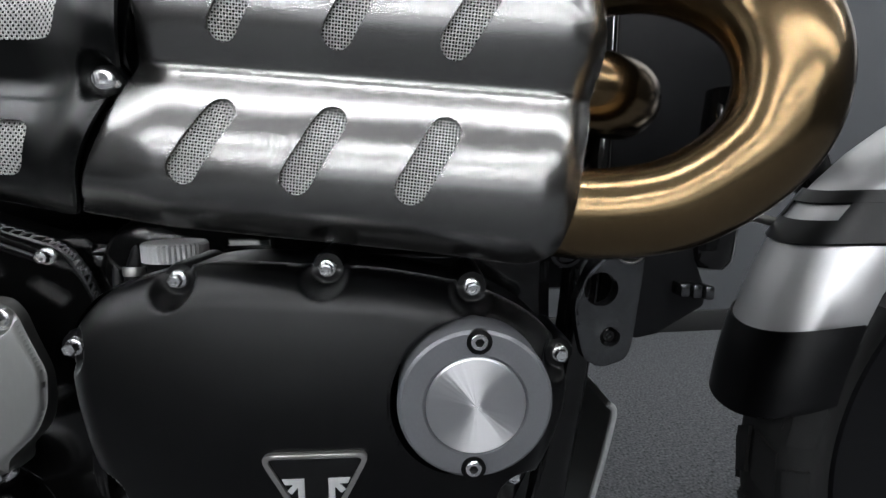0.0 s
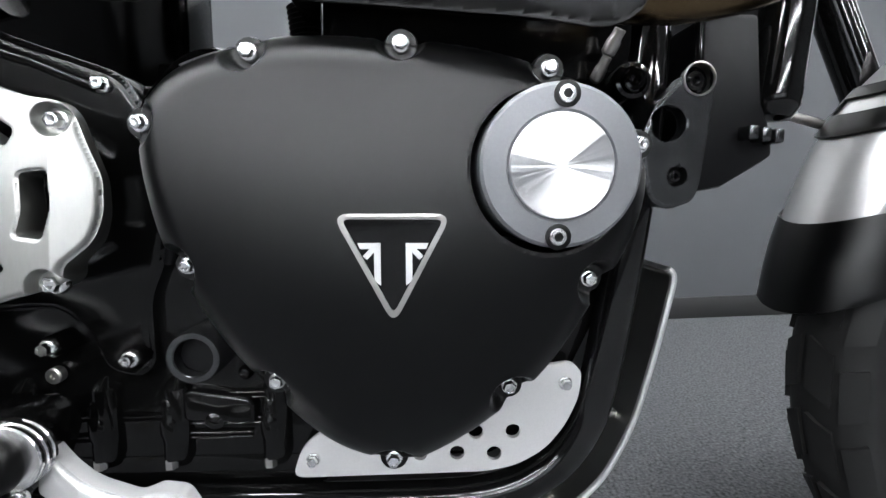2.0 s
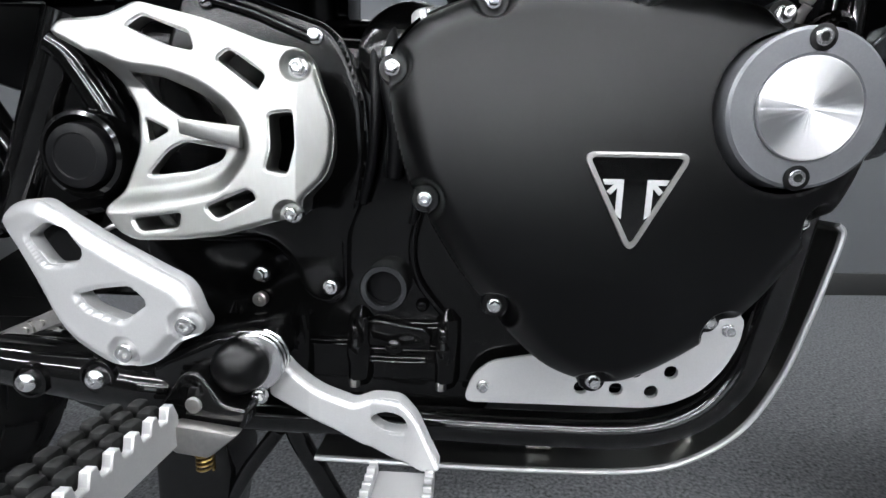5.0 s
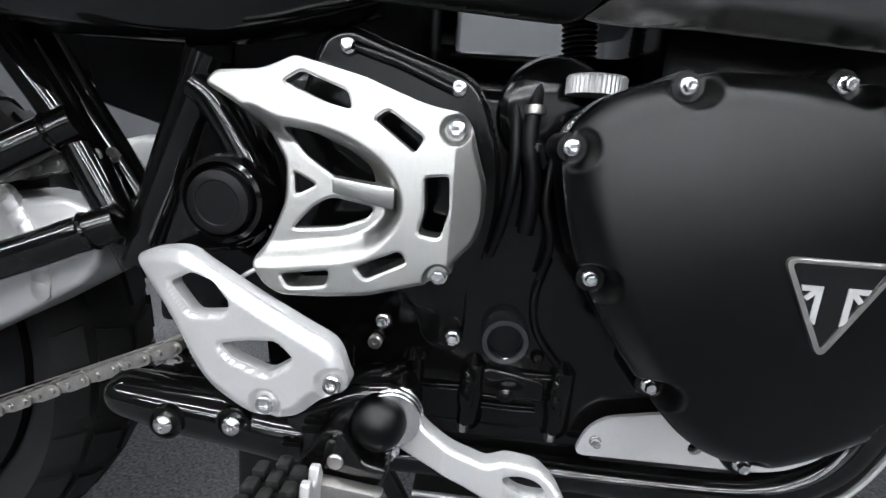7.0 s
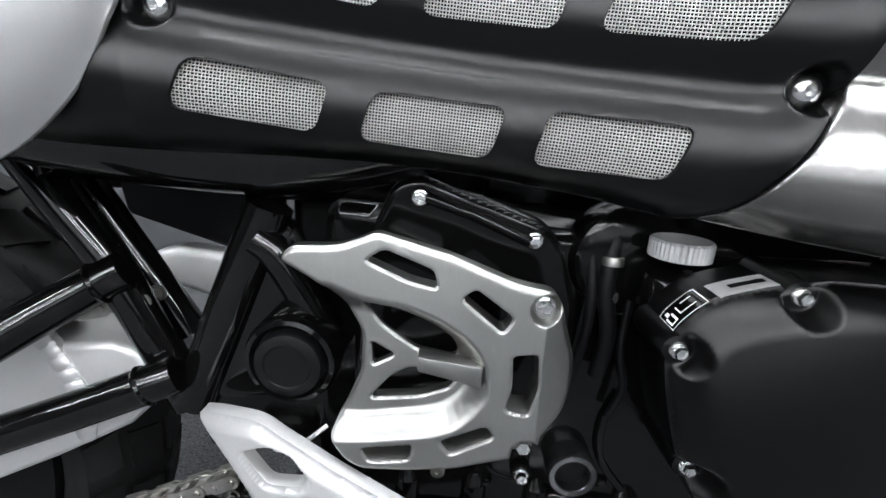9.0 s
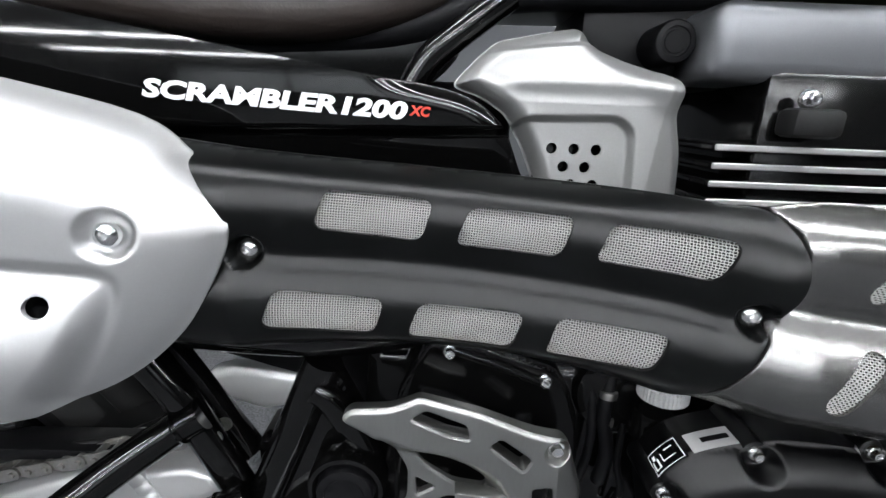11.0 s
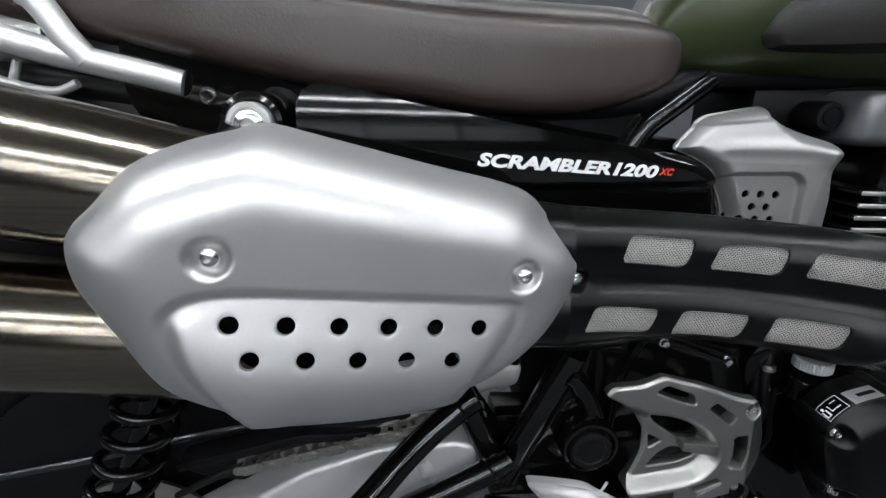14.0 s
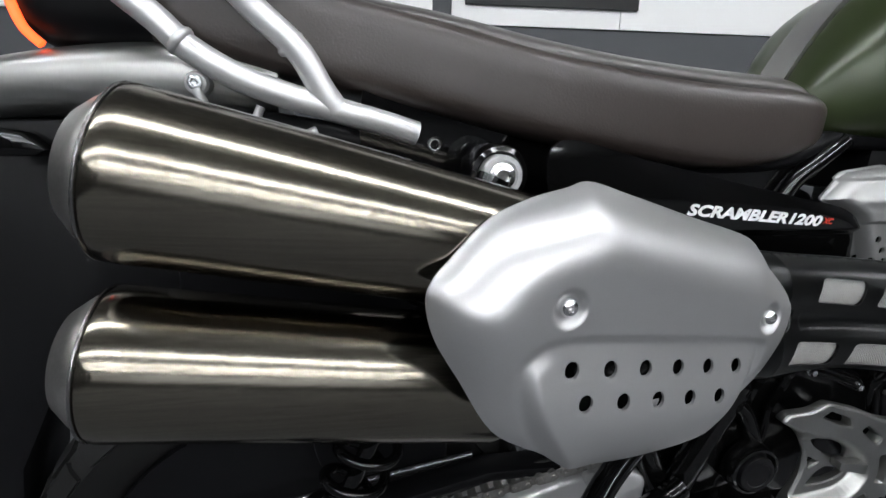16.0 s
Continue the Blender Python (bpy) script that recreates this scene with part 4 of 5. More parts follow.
pad = part("toe_pad", bevelled("toe_pad", box_data((-.186, .160, .352), (-.150, .246, .3685)), 0.003), PLATE_ALU, pedal, "bright aluminium toe pad")
for px in (-.1875, -.1515):
    rail = [(.160, .360), (.246, .360)]
    for k in range(12):
        rail += [(.2450 - k * .0071, .3760), (.2420 - k * .0071, .3760), (.2405 - k * .0071, .3715), (.2390 - k * .0071, .3715)]
    pv = [(px - .0028, a, b) for a, b in rail] + [(px + .0028, a, b) for a, b in rail]
    pm = len(rail)
    part("pad_teeth", bevelled("pad_teeth", (pv, [tuple(range(pm)), tuple(range(pm, 2 * pm))[::-1]] + [(i, (i + 1) % pm, (i + 1) % pm + pm, i + pm) for i in range(pm)]), 0.0006, 1), PLATE_ALU, pad, "toothed edge of the pad")

# -- swingarm and chain --
swing = part("swingarm", bevelled("swingarm", slab_data([(-0.5241, 0.533), (-0.5303, 0.5442), (-0.549, 0.5502), (-0.5887, 0.5454), (-0.6102, 0.548), (-0.6376, 0.5426), (-0.72, 0.512), (-0.8, 0.462), (-0.9, 0.402), (-0.95, 0.372), (-0.95, 0.325), (-0.88, 0.312), (-0.78, 0.352), (-0.6621, 0.4144), (-0.6095, 0.4411), (-0.5443, 0.4781), (-0.525, 0.4984)], 0.331, 0.400), 0.010, 4), SILVER_PAINT, bike, "silver welded aluminium swingarm")
part("arm_web", bevelled("arm_web", slab_data([(-.574, .592), (-.545, .600), (-.455, .594), (-.46, .565), (-.515, .552), (-.56, .566)], .420, .45), 0.008, 3), SILVER_PAINT, swing)
for k in range(18):
    part("weld_bead", turned("weld_bead", [(0.0002, 0.0030), (0.006, 0.0022), (0.0085, 0), (0.0088, -0.006)], (-.6005 + .024 * math.sin(k * .12), .3292 + .0007 * (k % 2), .5480 - k * .0046), (0, -1, 0), 12), SILVER_PAINT, swing)


def link_mesh():
    pts = []
    for k in range(24):
        a = 2 * math.pi * k / 24
        x = 0.0079 * (1 if math.cos(a) > 0 else -1) + 0.0062 * math.cos(a)
        z = 0.0062 * math.sin(a) * (1 - 0.42 * math.exp(-(x / 0.004) ** 2))
        pts.append((x, z))
    data = [slab_data(pts, -0.0105, -0.0085), slab_data(pts, 0.0085, 0.0105)]
    for s in (-1, 1):
        data.append(turned_data([(0.0026, -0.0128), (0.0030, -0.0122), (0.0030, 0.0122), (0.0026, 0.0128)], (s * .0079, 0, 0), (0, 1, 0), 10))
        data.append(turned_data([(0.0052, -0.0062), (0.0052, 0.0062)], (s * .0079, 0, 0), (0, 1, 0), 12))
    data.append(slab_data([(0.0079 + q[0], q[1] * 0.9) for q in pts], -0.0082, -0.0064))
    data.append(slab_data([(0.0079 + q[0], q[1] * 0.9) for q in pts], 0.0064, 0.0082))
    return joined("chain_link", data, 30)


CHAIN_STEEL = material("pale_chain_steel", (0.36, 0.35, 0.33), 0.30, metal=0.9, grain=0.4, scale=300, vary=0.3, vary_scale=40)
LINK = link_mesh()
LINK.materials.append(CHAIN_STEEL)
chain = part("chain", tube("chain", [(-.46, .343, .4405), (-.66, .343, .353)], 0.0008, 6), STEEL, bike, "steel roller chain")
for (x0, z0), (x1, z1) in (((-.46, .4340), (-.84, .258)), ((-.515, .5858), (-.80, .512))):
    run = math.hypot(x1 - x0, z1 - z0)
    for k in range(int(run / 0.03175)):
        t = (k + 0.5) * 0.03175 / run
        part("chain_link", LINK, None, chain, at=Matrix.Translation((x0 + (x1 - x0) * t, .343, z0 + (z1 - z0) * t)) @ Euler((0, -math.atan2(z1 - z0, x1 - x0), 0)).to_matrix().to_4x4())
part("chain_guard", bevelled("chain_guard", slab_data([(-.60, .560), (-.72, .557), (-.86, .520), (-.86, .510), (-.72, .545), (-.60, .550)], 0.34, 0.375), 0.002), PLASTIC, bike, "black plastic chain guard")


# -- woven wire that fills the openings of the heat shields --
def woven(name, outline, depth, pitch, wire, parent, slope=0.0, mat=None):
    """A patch of woven wire cut to an outline; depth(x, z) is the y of its middle."""
    o = np.array(outline)
    c, s = math.cos(slope), math.sin(slope)
    mid = o.mean(0)
    u = (o - mid) @ np.array([[c, -s], [s, c]])
    lo, hi = u.min(0), u.max(0)
    verts, faces = [], []
    step = pitch / 2
    for axis in (0, 1):
        n = int((hi[1 - axis] - lo[1 - axis]) / pitch) + 1
        for i in range(n + 1):
            fixed = lo[1 - axis] + (i + 0.5) * pitch
            run = np.arange(lo[axis] - step, hi[axis] + step, step)
            q = np.stack([run, np.full(run.shape, fixed)], 1) if axis == 0 else np.stack([np.full(run.shape, fixed), run], 1)
            q = q @ np.array([[c, s], [-s, c]]) + mid
            ok = inside(o, q[:, 0], q[:, 1])
            phase = np.round((run - lo[axis]) / step).astype(int)
            swing_y = wire * 1.15 * np.cos(np.pi * (phase / 2.0 * 1.0)) * (1 if (i + axis) % 2 else -1)
            y = depth(q[:, 0], q[:, 1]) + swing_y
            prev = None
            for k in range(len(run)):
                if not ok[k]:
                    prev = None
                    continue
                b = len(verts)
                w = np.array((s, 0, -c)) if axis == 0 else np.array((c, 0, s))
                p = np.array((q[k, 0], y[k], q[k, 1]))
                verts += [p + w * wire, p + np.array((0, -wire, 0)), p - w * wire, p + np.array((0, wire, 0))]
                if prev is not None:
                    faces += [(prev + j, prev + (j + 1) % 4, b + (j + 1) % 4, b + j) for j in range(4)]
                prev = b
    return tagged(part(name, mesh_of(name, verts, faces, 0), mat or STEEL_WIRE, parent, "woven steel wire mesh"), kind="stuff")


def grown(outline, by):
    """The same outline, a little larger all round."""
    o = np.array(outline)
    away = o - o.mean(0)
    return o + away / np.linalg.norm(away, axis=1)[:, None] * by


STEEL_WIRE = material("bright_wire", (0.52, 0.51, 0.49), 0.44, metal=0.6, vary=0.2, vary_scale=80)

# -- exhaust: headers --
exhaust = part("exhaust_header", tube("exhaust_header", spline([(-.10, .262, .700), (.00, .252, .690), (.05, .245, .686), (.09, .236, .683), (.1255, .224, .6905), (.1530, .213, .714), (.1620, .212, .743), (.1585, .222, .772), (.146, .246, .796), (.125, .275, .812), (.10, .32, .82), (.07, .38, .82)], False, 10), 0.0225, 40), BRONZE, bike, "heat-tinted bronze exhaust header bend")
part("second_header", tube("second_header", spline([(-.10, .275, .775), (.02, .268, .755), (.085, .268, .747), (.108, .275, .745), (.122, .297, .746), (.125, .33, .752), (.12, .38, .77)], False, 8), 0.0225, 32), BRONZE, exhaust)

# -- front heat shield: brushed steel over two pipes --
F_OUT = spline([(-.190, .704), (-.190, .694), (-.181, .6845), (-.159, .6800), (-.095, .6735), (-.0384, .6682), (.0169, .6628), (.0500, .6585), (.0652, .6640), (.0722, .6790), (.0755, .7044), (.0822, .7290), (.0872, .7565), (.0868, .7730), (.082, .792), (.070, .803), (.02, .808), (-.06, .813), (-.115, .815), (-.150, .806), (-.158, .785), (-.160, .765), (-.161, .7495), (-.165, .7420), (-.172, .732), (-.182, .7212)], n=5)


def stadium(a, b, r, n=9):
    a, b = np.array(a), np.array(b)
    ang = math.atan2(b[1] - a[1], b[0] - a[0])
    out = []
    for k in range(n + 1):
        t = ang - math.pi / 2 + math.pi * k / n
        out.append(b + r * np.array((math.cos(t), math.sin(t))))
    for k in range(n + 1):
        t = ang + math.pi / 2 + math.pi * k / n
        out.append(a + r * np.array((math.cos(t), math.sin(t))))
    return np.array(out)


SLOTS = [stadium(a, b, .0072) for a, b in (((-.1042, .7049), (-.0874, .7290)), ((-.0532, .7002), (-.0375, .7252)), ((-.0026, .6959), (.0128, .7203)), ((-.0869, .7690), (-.0725, .7915)), ((-.0346, .7646), (-.0200, .7870)), ((.0180, .7594), (.0325, .7815)))]


def f_depth(x, z, d):
    v = z - (0.7335 - 0.083 * x)
    crest = 0.2102 - 0.117 * (x + 0.004)
    low = crest + 0.020 * np.minimum(((v + 0.036) / 0.043) ** 2, 2.5)
    up = crest + 0.0125 + 0.020 * np.minimum(((v - 0.040) / 0.043) ** 2, 2.5)
    k = 0.0030
    y = -k * np.log(np.exp(-low / k) + np.exp(-up / k))
    lap = np.interp(z, [.6815, .6895, .704, .7212, .739, .7567, .7722, .7978, .8068, .815], [-.184, -.171, -.161, -.1505, -.1415, -.135, -.1318, -.135, -.1415, -.15])
    return y + 0.0035 + 0.013 * step01((-0.115 - x) / 0.055) + 0.018 * step01((lap + 0.005 - x) / 0.009) + 0.015 * (1 - np.clip(d / 0.024, 0, 1)) ** 2.2


part("front_heat_shield", sheet("front_heat_shield", F_OUT, SLOTS, f_depth, 0.0014, thick=0.0022, edge=0.0012, hole_edge=0.0004, smooth=60), BRUSHED, exhaust, "brushed stainless heat shield with slanted slots")
for h in SLOTS:
    woven("mesh_insert", grown(h, 0.0035), lambda x, z: f_depth(x, z, gap(F_OUT, x, z)[0]) + 0.0038, 0.00142, 0.00031, exhaust, slope=-0.12)
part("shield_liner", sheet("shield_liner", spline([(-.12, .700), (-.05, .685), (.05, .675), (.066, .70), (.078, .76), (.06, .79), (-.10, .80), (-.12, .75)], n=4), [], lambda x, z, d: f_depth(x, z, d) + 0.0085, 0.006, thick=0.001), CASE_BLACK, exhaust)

# -- middle heat shield: black over two pipes --
M_OUT = spline([(-.66, .846), (-.56, .842), (-.49, .834), (-.42, .827), (-.348, .822), (-.268, .817), (-.196, .8130), (-.165, .8105), (-.149, .8102), (-.1415, .8068), (-.1350, .7978), (-.1318, .7867), (-.1318, .7722), (-.1350, .7567), (-.1415, .7390), (-.1505, .7212), (-.1610, .7040), (-.1710, .6895), (-.184, .6815), (-.205, .6835), (-.240, .6885), (-.318, .696), (-.385, .698), (-.447, .698), (-.52, .698), (-.60, .702), (-.66, .71), (-.675, .77)], n=5)
M_WIN = [rounded(h, 0.008) for h in (
    [(-0.4093, 0.8091), (-0.3411, 0.8031), (-0.3492, 0.7765), (-0.4172, 0.7847)],
    [(-0.3181, 0.7999), (-0.2507, 0.7975), (-0.2587, 0.7708), (-0.3272, 0.7751)],
    [(-0.2288, 0.7953), (-0.1607, 0.7918), (-0.1711, 0.7665), (-0.2387, 0.7708)],
    [(-0.4398, 0.7473), (-0.3708, 0.7386), (-0.3788, 0.7134), (-0.4494, 0.7217)],
    [(-0.3485, 0.7367), (-0.2784, 0.7326), (-0.2866, 0.7054), (-0.3571, 0.7111)],
    [(-0.2575, 0.7322), (-0.1891, 0.7288), (-0.1979, 0.7019), (-0.2643, 0.7044)])]
GROOVE_A, GROOVE_B = (-.4345, .7625), (-.165, .7425)
M_SCREWS = ((-.4574, .2775, .7700), (-.1482, .2550, .7472))


def m_depth(x, z, d):
    t = (x - GROOVE_A[0]) / (GROOVE_B[0] - GROOVE_A[0])
    v = z - (GROOVE_A[1] + (GROOVE_B[1] - GROOVE_A[1]) * t)
    bow = 1.2 * np.clip(x + 0.325, -0.14, 0.195) ** 2
    low = 0.2775 - bow + 0.024 * np.minimum(((v + 0.030) / 0.042) ** 2, 2.2)
    up = 0.2850 - bow + 0.026 * np.minimum(((v - 0.030) / 0.040) ** 2, 2.2)
    low = low + 0.0008 * step01((t + 0.005) / 0.022) * step01((1.005 - t) / 0.022) * step01((v + 0.0060) / 0.0024)
    k = 0.0060
    y = -k * np.log(np.exp(-low / k) + np.exp(-up / k))
    y = y - 0.009 * step01((x + 0.192) / 0.045)
    for sx, sy, sz in M_SCREWS:
        r = np.hypot(x - sx, z - sz)
        y = y + step01((0.0118 - r) / 0.004) * (sy + 0.0005 - y)
    lap = step01((x + 0.245) / 0.09)
    return y + (0.012 - 0.009 * lap) * (1 - np.clip(d / 0.016, 0, 1)) ** 2.2


part("middle_heat_shield", sheet("middle_heat_shield", M_OUT, M_WIN, m_depth, 0.0014, thick=0.003, edge=0.0015, hole_edge=0.0007, smooth=60), SHIELD_BLACK, exhaust, "satin black heat shield with six mesh windows")
for h in M_WIN:
    woven("mesh_insert", grown(h, 0.0045), lambda x, z: m_depth(x, z, gap(M_OUT, x, z)[0]) + 0.0052, 0.00165, 0.00033, exhaust, slope=-0.07)
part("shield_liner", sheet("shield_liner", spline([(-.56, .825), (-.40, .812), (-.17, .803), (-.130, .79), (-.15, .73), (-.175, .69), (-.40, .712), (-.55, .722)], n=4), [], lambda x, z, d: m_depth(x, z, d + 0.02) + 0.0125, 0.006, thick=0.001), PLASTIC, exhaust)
for sx, sy, sz in M_SCREWS:
    fasten("screw", DOMESCREW, sx, sy, sz, exhaust, label="shiny domed screw")

# -- silencers --
def silencer(rear, along, r0, r1):
    """A tapering can with a welded rim and an end cone."""
    rear, ax = Vector(rear), Vector(along).normalized()
    r = r0
    s = part("silencer", turned("silencer", [(r * 0.96, -0.001), (r, 0.004), (r, 0.012), (r + (r1 - r) * 0.5, 0.15), (r1, 0.30), (r1 * 0.8, 0.33), (r1 * 0.6, 0.37)], rear, ax, 72, 60), TITAN, bike, "brushed dark titanium silencer can")
    part("end_cone", turned("end_cone", [(0.006, -0.010), (r * 0.60, -0.012), (r * 0.62, -0.0225), (r * 0.655, -0.0230), (r * 0.82, -0.0120), (r * 0.945, -0.0025), (r * 0.95, 0.000)], rear, ax, 48, 40), STEEL, s, "dull steel end cone")
    turn = ax.to_track_quat("Z", "Y").to_matrix()
    ring = [rear + turn @ Vector(((r * 0.975 + 0.0004 * math.sin(q * 55)) * math.cos(q), r * 0.975 * math.sin(q), -0.0012)) for q in np.linspace(0, 2 * math.pi, 145)]
    part("weld_seam", mesh_of("weld_seam", *tube_data(ring, 0.0013, 8), 60), BRUSHED, s, "rippled weld round the rim")
    return s


silencer((-1.0309, 0.2607, 0.8853), (.9847, .0052, -.1743), 0.0610, 0.0493)
silencer((-1.0534, 0.2646, 0.7443), (.9944, .0300, -.1000), 0.0588, 0.0551)

# -- passenger heat shield: a pressed aluminium plate --
P_OUT = spline([(-0.704, 0.898), (-0.666, 0.889), (-0.593, 0.87), (-0.516, 0.85), (-0.488, 0.827), (-0.468, 0.802), (-0.463, 0.784), (-0.47, 0.759), (-0.491, 0.723), (-0.525, 0.693), (-0.566, 0.678), (-0.626, 0.675), (-0.688, 0.683), (-0.72, 0.691), (-0.742, 0.701), (-0.776, 0.72), (-0.803, 0.76), (-0.822, 0.791), (-0.828, 0.816), (-0.823, 0.831), (-0.812, 0.843), (-0.786, 0.87), (-0.754, 0.885), (-0.724, 0.893)], n=5)
P_RIM = [(-171, 0.027), (-157, 0.018), (-144, 0.01), (-134, 0.007), (-119, 0.014), (-85, 0.018), (-56, 0.018), (-38, 0.018), (-21, 0.015), (-9, 0.014), (0, 0.018), (6, 0.026), (16, 0.044), (29, 0.044), (64, 0.044), (107, 0.044), (121, 0.044), (129, 0.044), (140, 0.044), (150, 0.044), (161, 0.044), (166, 0.042), (171, 0.04), (178, 0.034)]
P_HOLES = [ring2(-.7242 + .0347 * k, .7704 - .0044 * k, .0063, 22) for k in range(6)] + [ring2(-.7119 + .0350 * k, .7458 - .0047 * k, .0063, 22) for k in range(5)]
CREASE = spline([(-.736, .688), (-.752, .712), (-.763, .735), (-.770, .760), (-.768, .780), (-.754, .793), (-.735, .7965), (-.705, .7955), (-.623, .7850), (-.545, .7745), (-.522, .7710), (-.511, .762), (-.513, .742), (-.527, .715), (-.548, .686)], False, 5)
P_SCREWS = ((-.732, .1815, .817), (-.515, .2330, .787))


def p_depth(x, z, d):
    y = 0.1776 + 0.237 * (x + 0.732)
    turn = np.degrees(np.arctan2(z - 0.785, x + 0.635))
    return y + np.interp(turn, [k for k, _ in P_RIM], [v for _, v in P_RIM], period=360) * (1 - np.clip(d / 0.055, 0, 1)) ** 2.3


def p_detail(x, z):
    g = gap(CREASE, x, z, closed=False)[0]
    below = inside(np.concatenate([CREASE, [(-.56, .66), (-.72, .66)]]), x, z)
    under = 0.7965 - 0.1158 * (x + 0.735) - z
    slope = -0.007 * np.log(np.exp(-np.clip(under - 0.006, 0, 0.2) / 0.007) + np.exp(-0.060 / 0.007))
    side = np.minimum(gap(CREASE[:26], x, z, closed=False)[0], gap(CREASE[-21:], x, z, closed=False)[0])
    y = np.where(below, 0.0045 * step01(g / 0.009) - 0.31 * slope * step01(side / 0.022), 0)
    for sx, _, sz in P_SCREWS:
        r = np.hypot(x - sx, z - sz)
        y = y + 0.0065 * step01((0.0150 - r) / 0.0055)
    return y


part("passenger_heat_shield", sheet("passenger_heat_shield", P_OUT, P_HOLES, p_depth, 0.0017, thick=0.003, edge=0.0015, hole_edge=0.0003, smooth=60, relax=30, detail=p_detail), PLATE_ALU, exhaust, "satin aluminium heat shield with two rows of holes")
for sx, sy, sz in P_SCREWS:
    fasten("screw", DOMESCREW, sx, sy, sz, exhaust, size=0.95, label="shiny domed screw")

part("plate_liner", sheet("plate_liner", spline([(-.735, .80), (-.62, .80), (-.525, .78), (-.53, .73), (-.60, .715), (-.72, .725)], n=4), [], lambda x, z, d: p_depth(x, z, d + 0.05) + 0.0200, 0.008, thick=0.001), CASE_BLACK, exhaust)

# -- side panel with the model lettering --
S_OUT = spline([(-.69, .926), (-.60, .9135), (-.50, .8975), (-.44, .8885), (-.39, .8810), (-.345, .8755), (-.314, .8660), (-.2925, .8475), (-.2795, .821), (-.2745, .802), (-.31, .795), (-.468, .800), (-.60, .815), (-.66, .835), (-.70, .88)], n=5)


def s_depth(x, z, d):
    y = 0.3295 + 0.065 * (x + 0.533) + 2.2 * (z - 0.872) ** 2
    y = y + 0.010 * step01((0.846 + 0.03 * (x + 0.45) - z) / 0.010)
    return y + 0.005 * (1 - np.clip(d / 0.014, 0, 1)) ** 2 * step01((x + 0.40) / 0.06)


panel = part("side_panel", sheet("side_panel", S_OUT, [], s_depth, 0.0018, thick=0.004, edge=0.0007, smooth=60), GLOSS_BLACK, bike, "gloss black side panel with white lettering")


def lettering(text, x0, z0, width, height, slope, mat, depth, lean=0.22, bold=0.045):
    """Letters of the built-in font laid on a panel."""
    cu = bpy.data.curves.new("lettering", "FONT")
    cu.body, cu.shear, cu.offset, cu.resolution_u = text, lean, bold, 3
    tmp = new("lettering", cu)
    me = bpy.data.meshes.new_from_object(tmp)
    bpy.data.objects.remove(tmp)
    co = np.array([v.co[:] for v in me.vertices])
    lo, hi = co.min(0), co.max(0)
    x = x0 + (co[:, 0] - lo[0]) / (hi[0] - lo[0]) * width
    z = z0 + (co[:, 1] - lo[1]) / (hi[1] - lo[1]) * height + (x - x0) * slope
    y = depth(x, z, np.full(x.shape, 0.05)) - 0.0008
    for v, q in zip(me.vertices, zip(x, y, z)):
        v.co = q
    me.materials.clear()
    return part("lettering", me, mat, panel)


tagged(lettering("SCRAMBLER", -.5440, .8602, .1315, .0128, -.049, LETTER_WHITE, s_depth), "white slanted lettering")
tagged(lettering("1200", -.4100, .8536, .0468, .0128, -.049, LETTER_WHITE, s_depth), "white slanted numerals")
tagged(lettering("XC", -.3625, .8548, .0155, .0072, -.049, LETTER_RED, s_depth), "small red letters")

U_OUT = spline([(-.86, .990), (-.80, .984), (-.69, .968), (-.57, .958), (-.47, .955), (-.42, .956), (-.372, .958), (-.338, .945), (-.330, .900), (-.40, .855), (-.53, .832), (-.70, .845), (-.82, .870), (-.87, .905)], n=5)


def u_depth(x, z, d):
    return 0.3970 + 0.04 * (x + 0.60) - 0.06 * (z - 0.90)


part("rear_side_panel", sheet("rear_side_panel", U_OUT, [], u_depth, 0.0025, thick=0.004, edge=0.0007, smooth=60), GLOSS_BLACK, bike, "gloss black rear frame cover under the seat")

# -- throttle body cover --
T_OUT = rounded([(-.3345, .8775), (-.312, .9015), (-.300, .9118), (-.262, .9195), (-.236, .9238), (-.228, .9088), (-.205, .8998), (-.178, .8922), (-.163, .8886), (-.158, .8775), (-.162, .8640), (-.153, .835), (-.149, .790), (-.262, .790), (-.2685, .815), (-.2765, .8339), (-.292, .8586), (-.312, .8704)], 0.008)


def t_depth(x, z, d):
    y = 0.3560 + 0.12 * np.clip(-0.27 - x, 0, 1) + 0.45 * np.clip(z - 0.868, 0, 1) ** 1.15
    step = inside(rounded([(-.282, .853), (-.212, .855), (-.2025, .848), (-.198, .78), (-.30, .78)], 0.010), x, z)
    g = gap(rounded([(-.282, .853), (-.212, .855), (-.2025, .848), (-.198, .78), (-.30, .78)], 0.010), x, z)[0]
    y = y - np.where(step, 0, 0.007 * step01(g / 0.006))
    y = y + 0.28 * np.maximum(x + 0.1805 + 0.10 * (0.85 - z), 0) - 0.0065 * np.exp(-((x + 0.175) ** 2 + (z - 0.879) ** 2) / 0.00016)
    y = y - 0.0045 * np.exp(-((z - 0.8835 + 0.35 * (x + 0.24) ** 2) / 0.008) ** 2) * step01((x + 0.31) / 0.03) + 0.0045 * step01((z - 0.9045 - 0.10 * (x + 0.27)) / 0.004)
    return y + 0.016 * (1 - np.clip(d / 0.014, 0, 1)) ** 2


T_HOLES = [ring2(x, z, .0042, 16) for x, z in ((-.2560, .8352), (-.2393, .8352), (-.2225, .8351), (-.2462, .8218), (-.2297, .8218), (-.2560, .8085), (-.2393, .8085), (-.2225, .8085))]
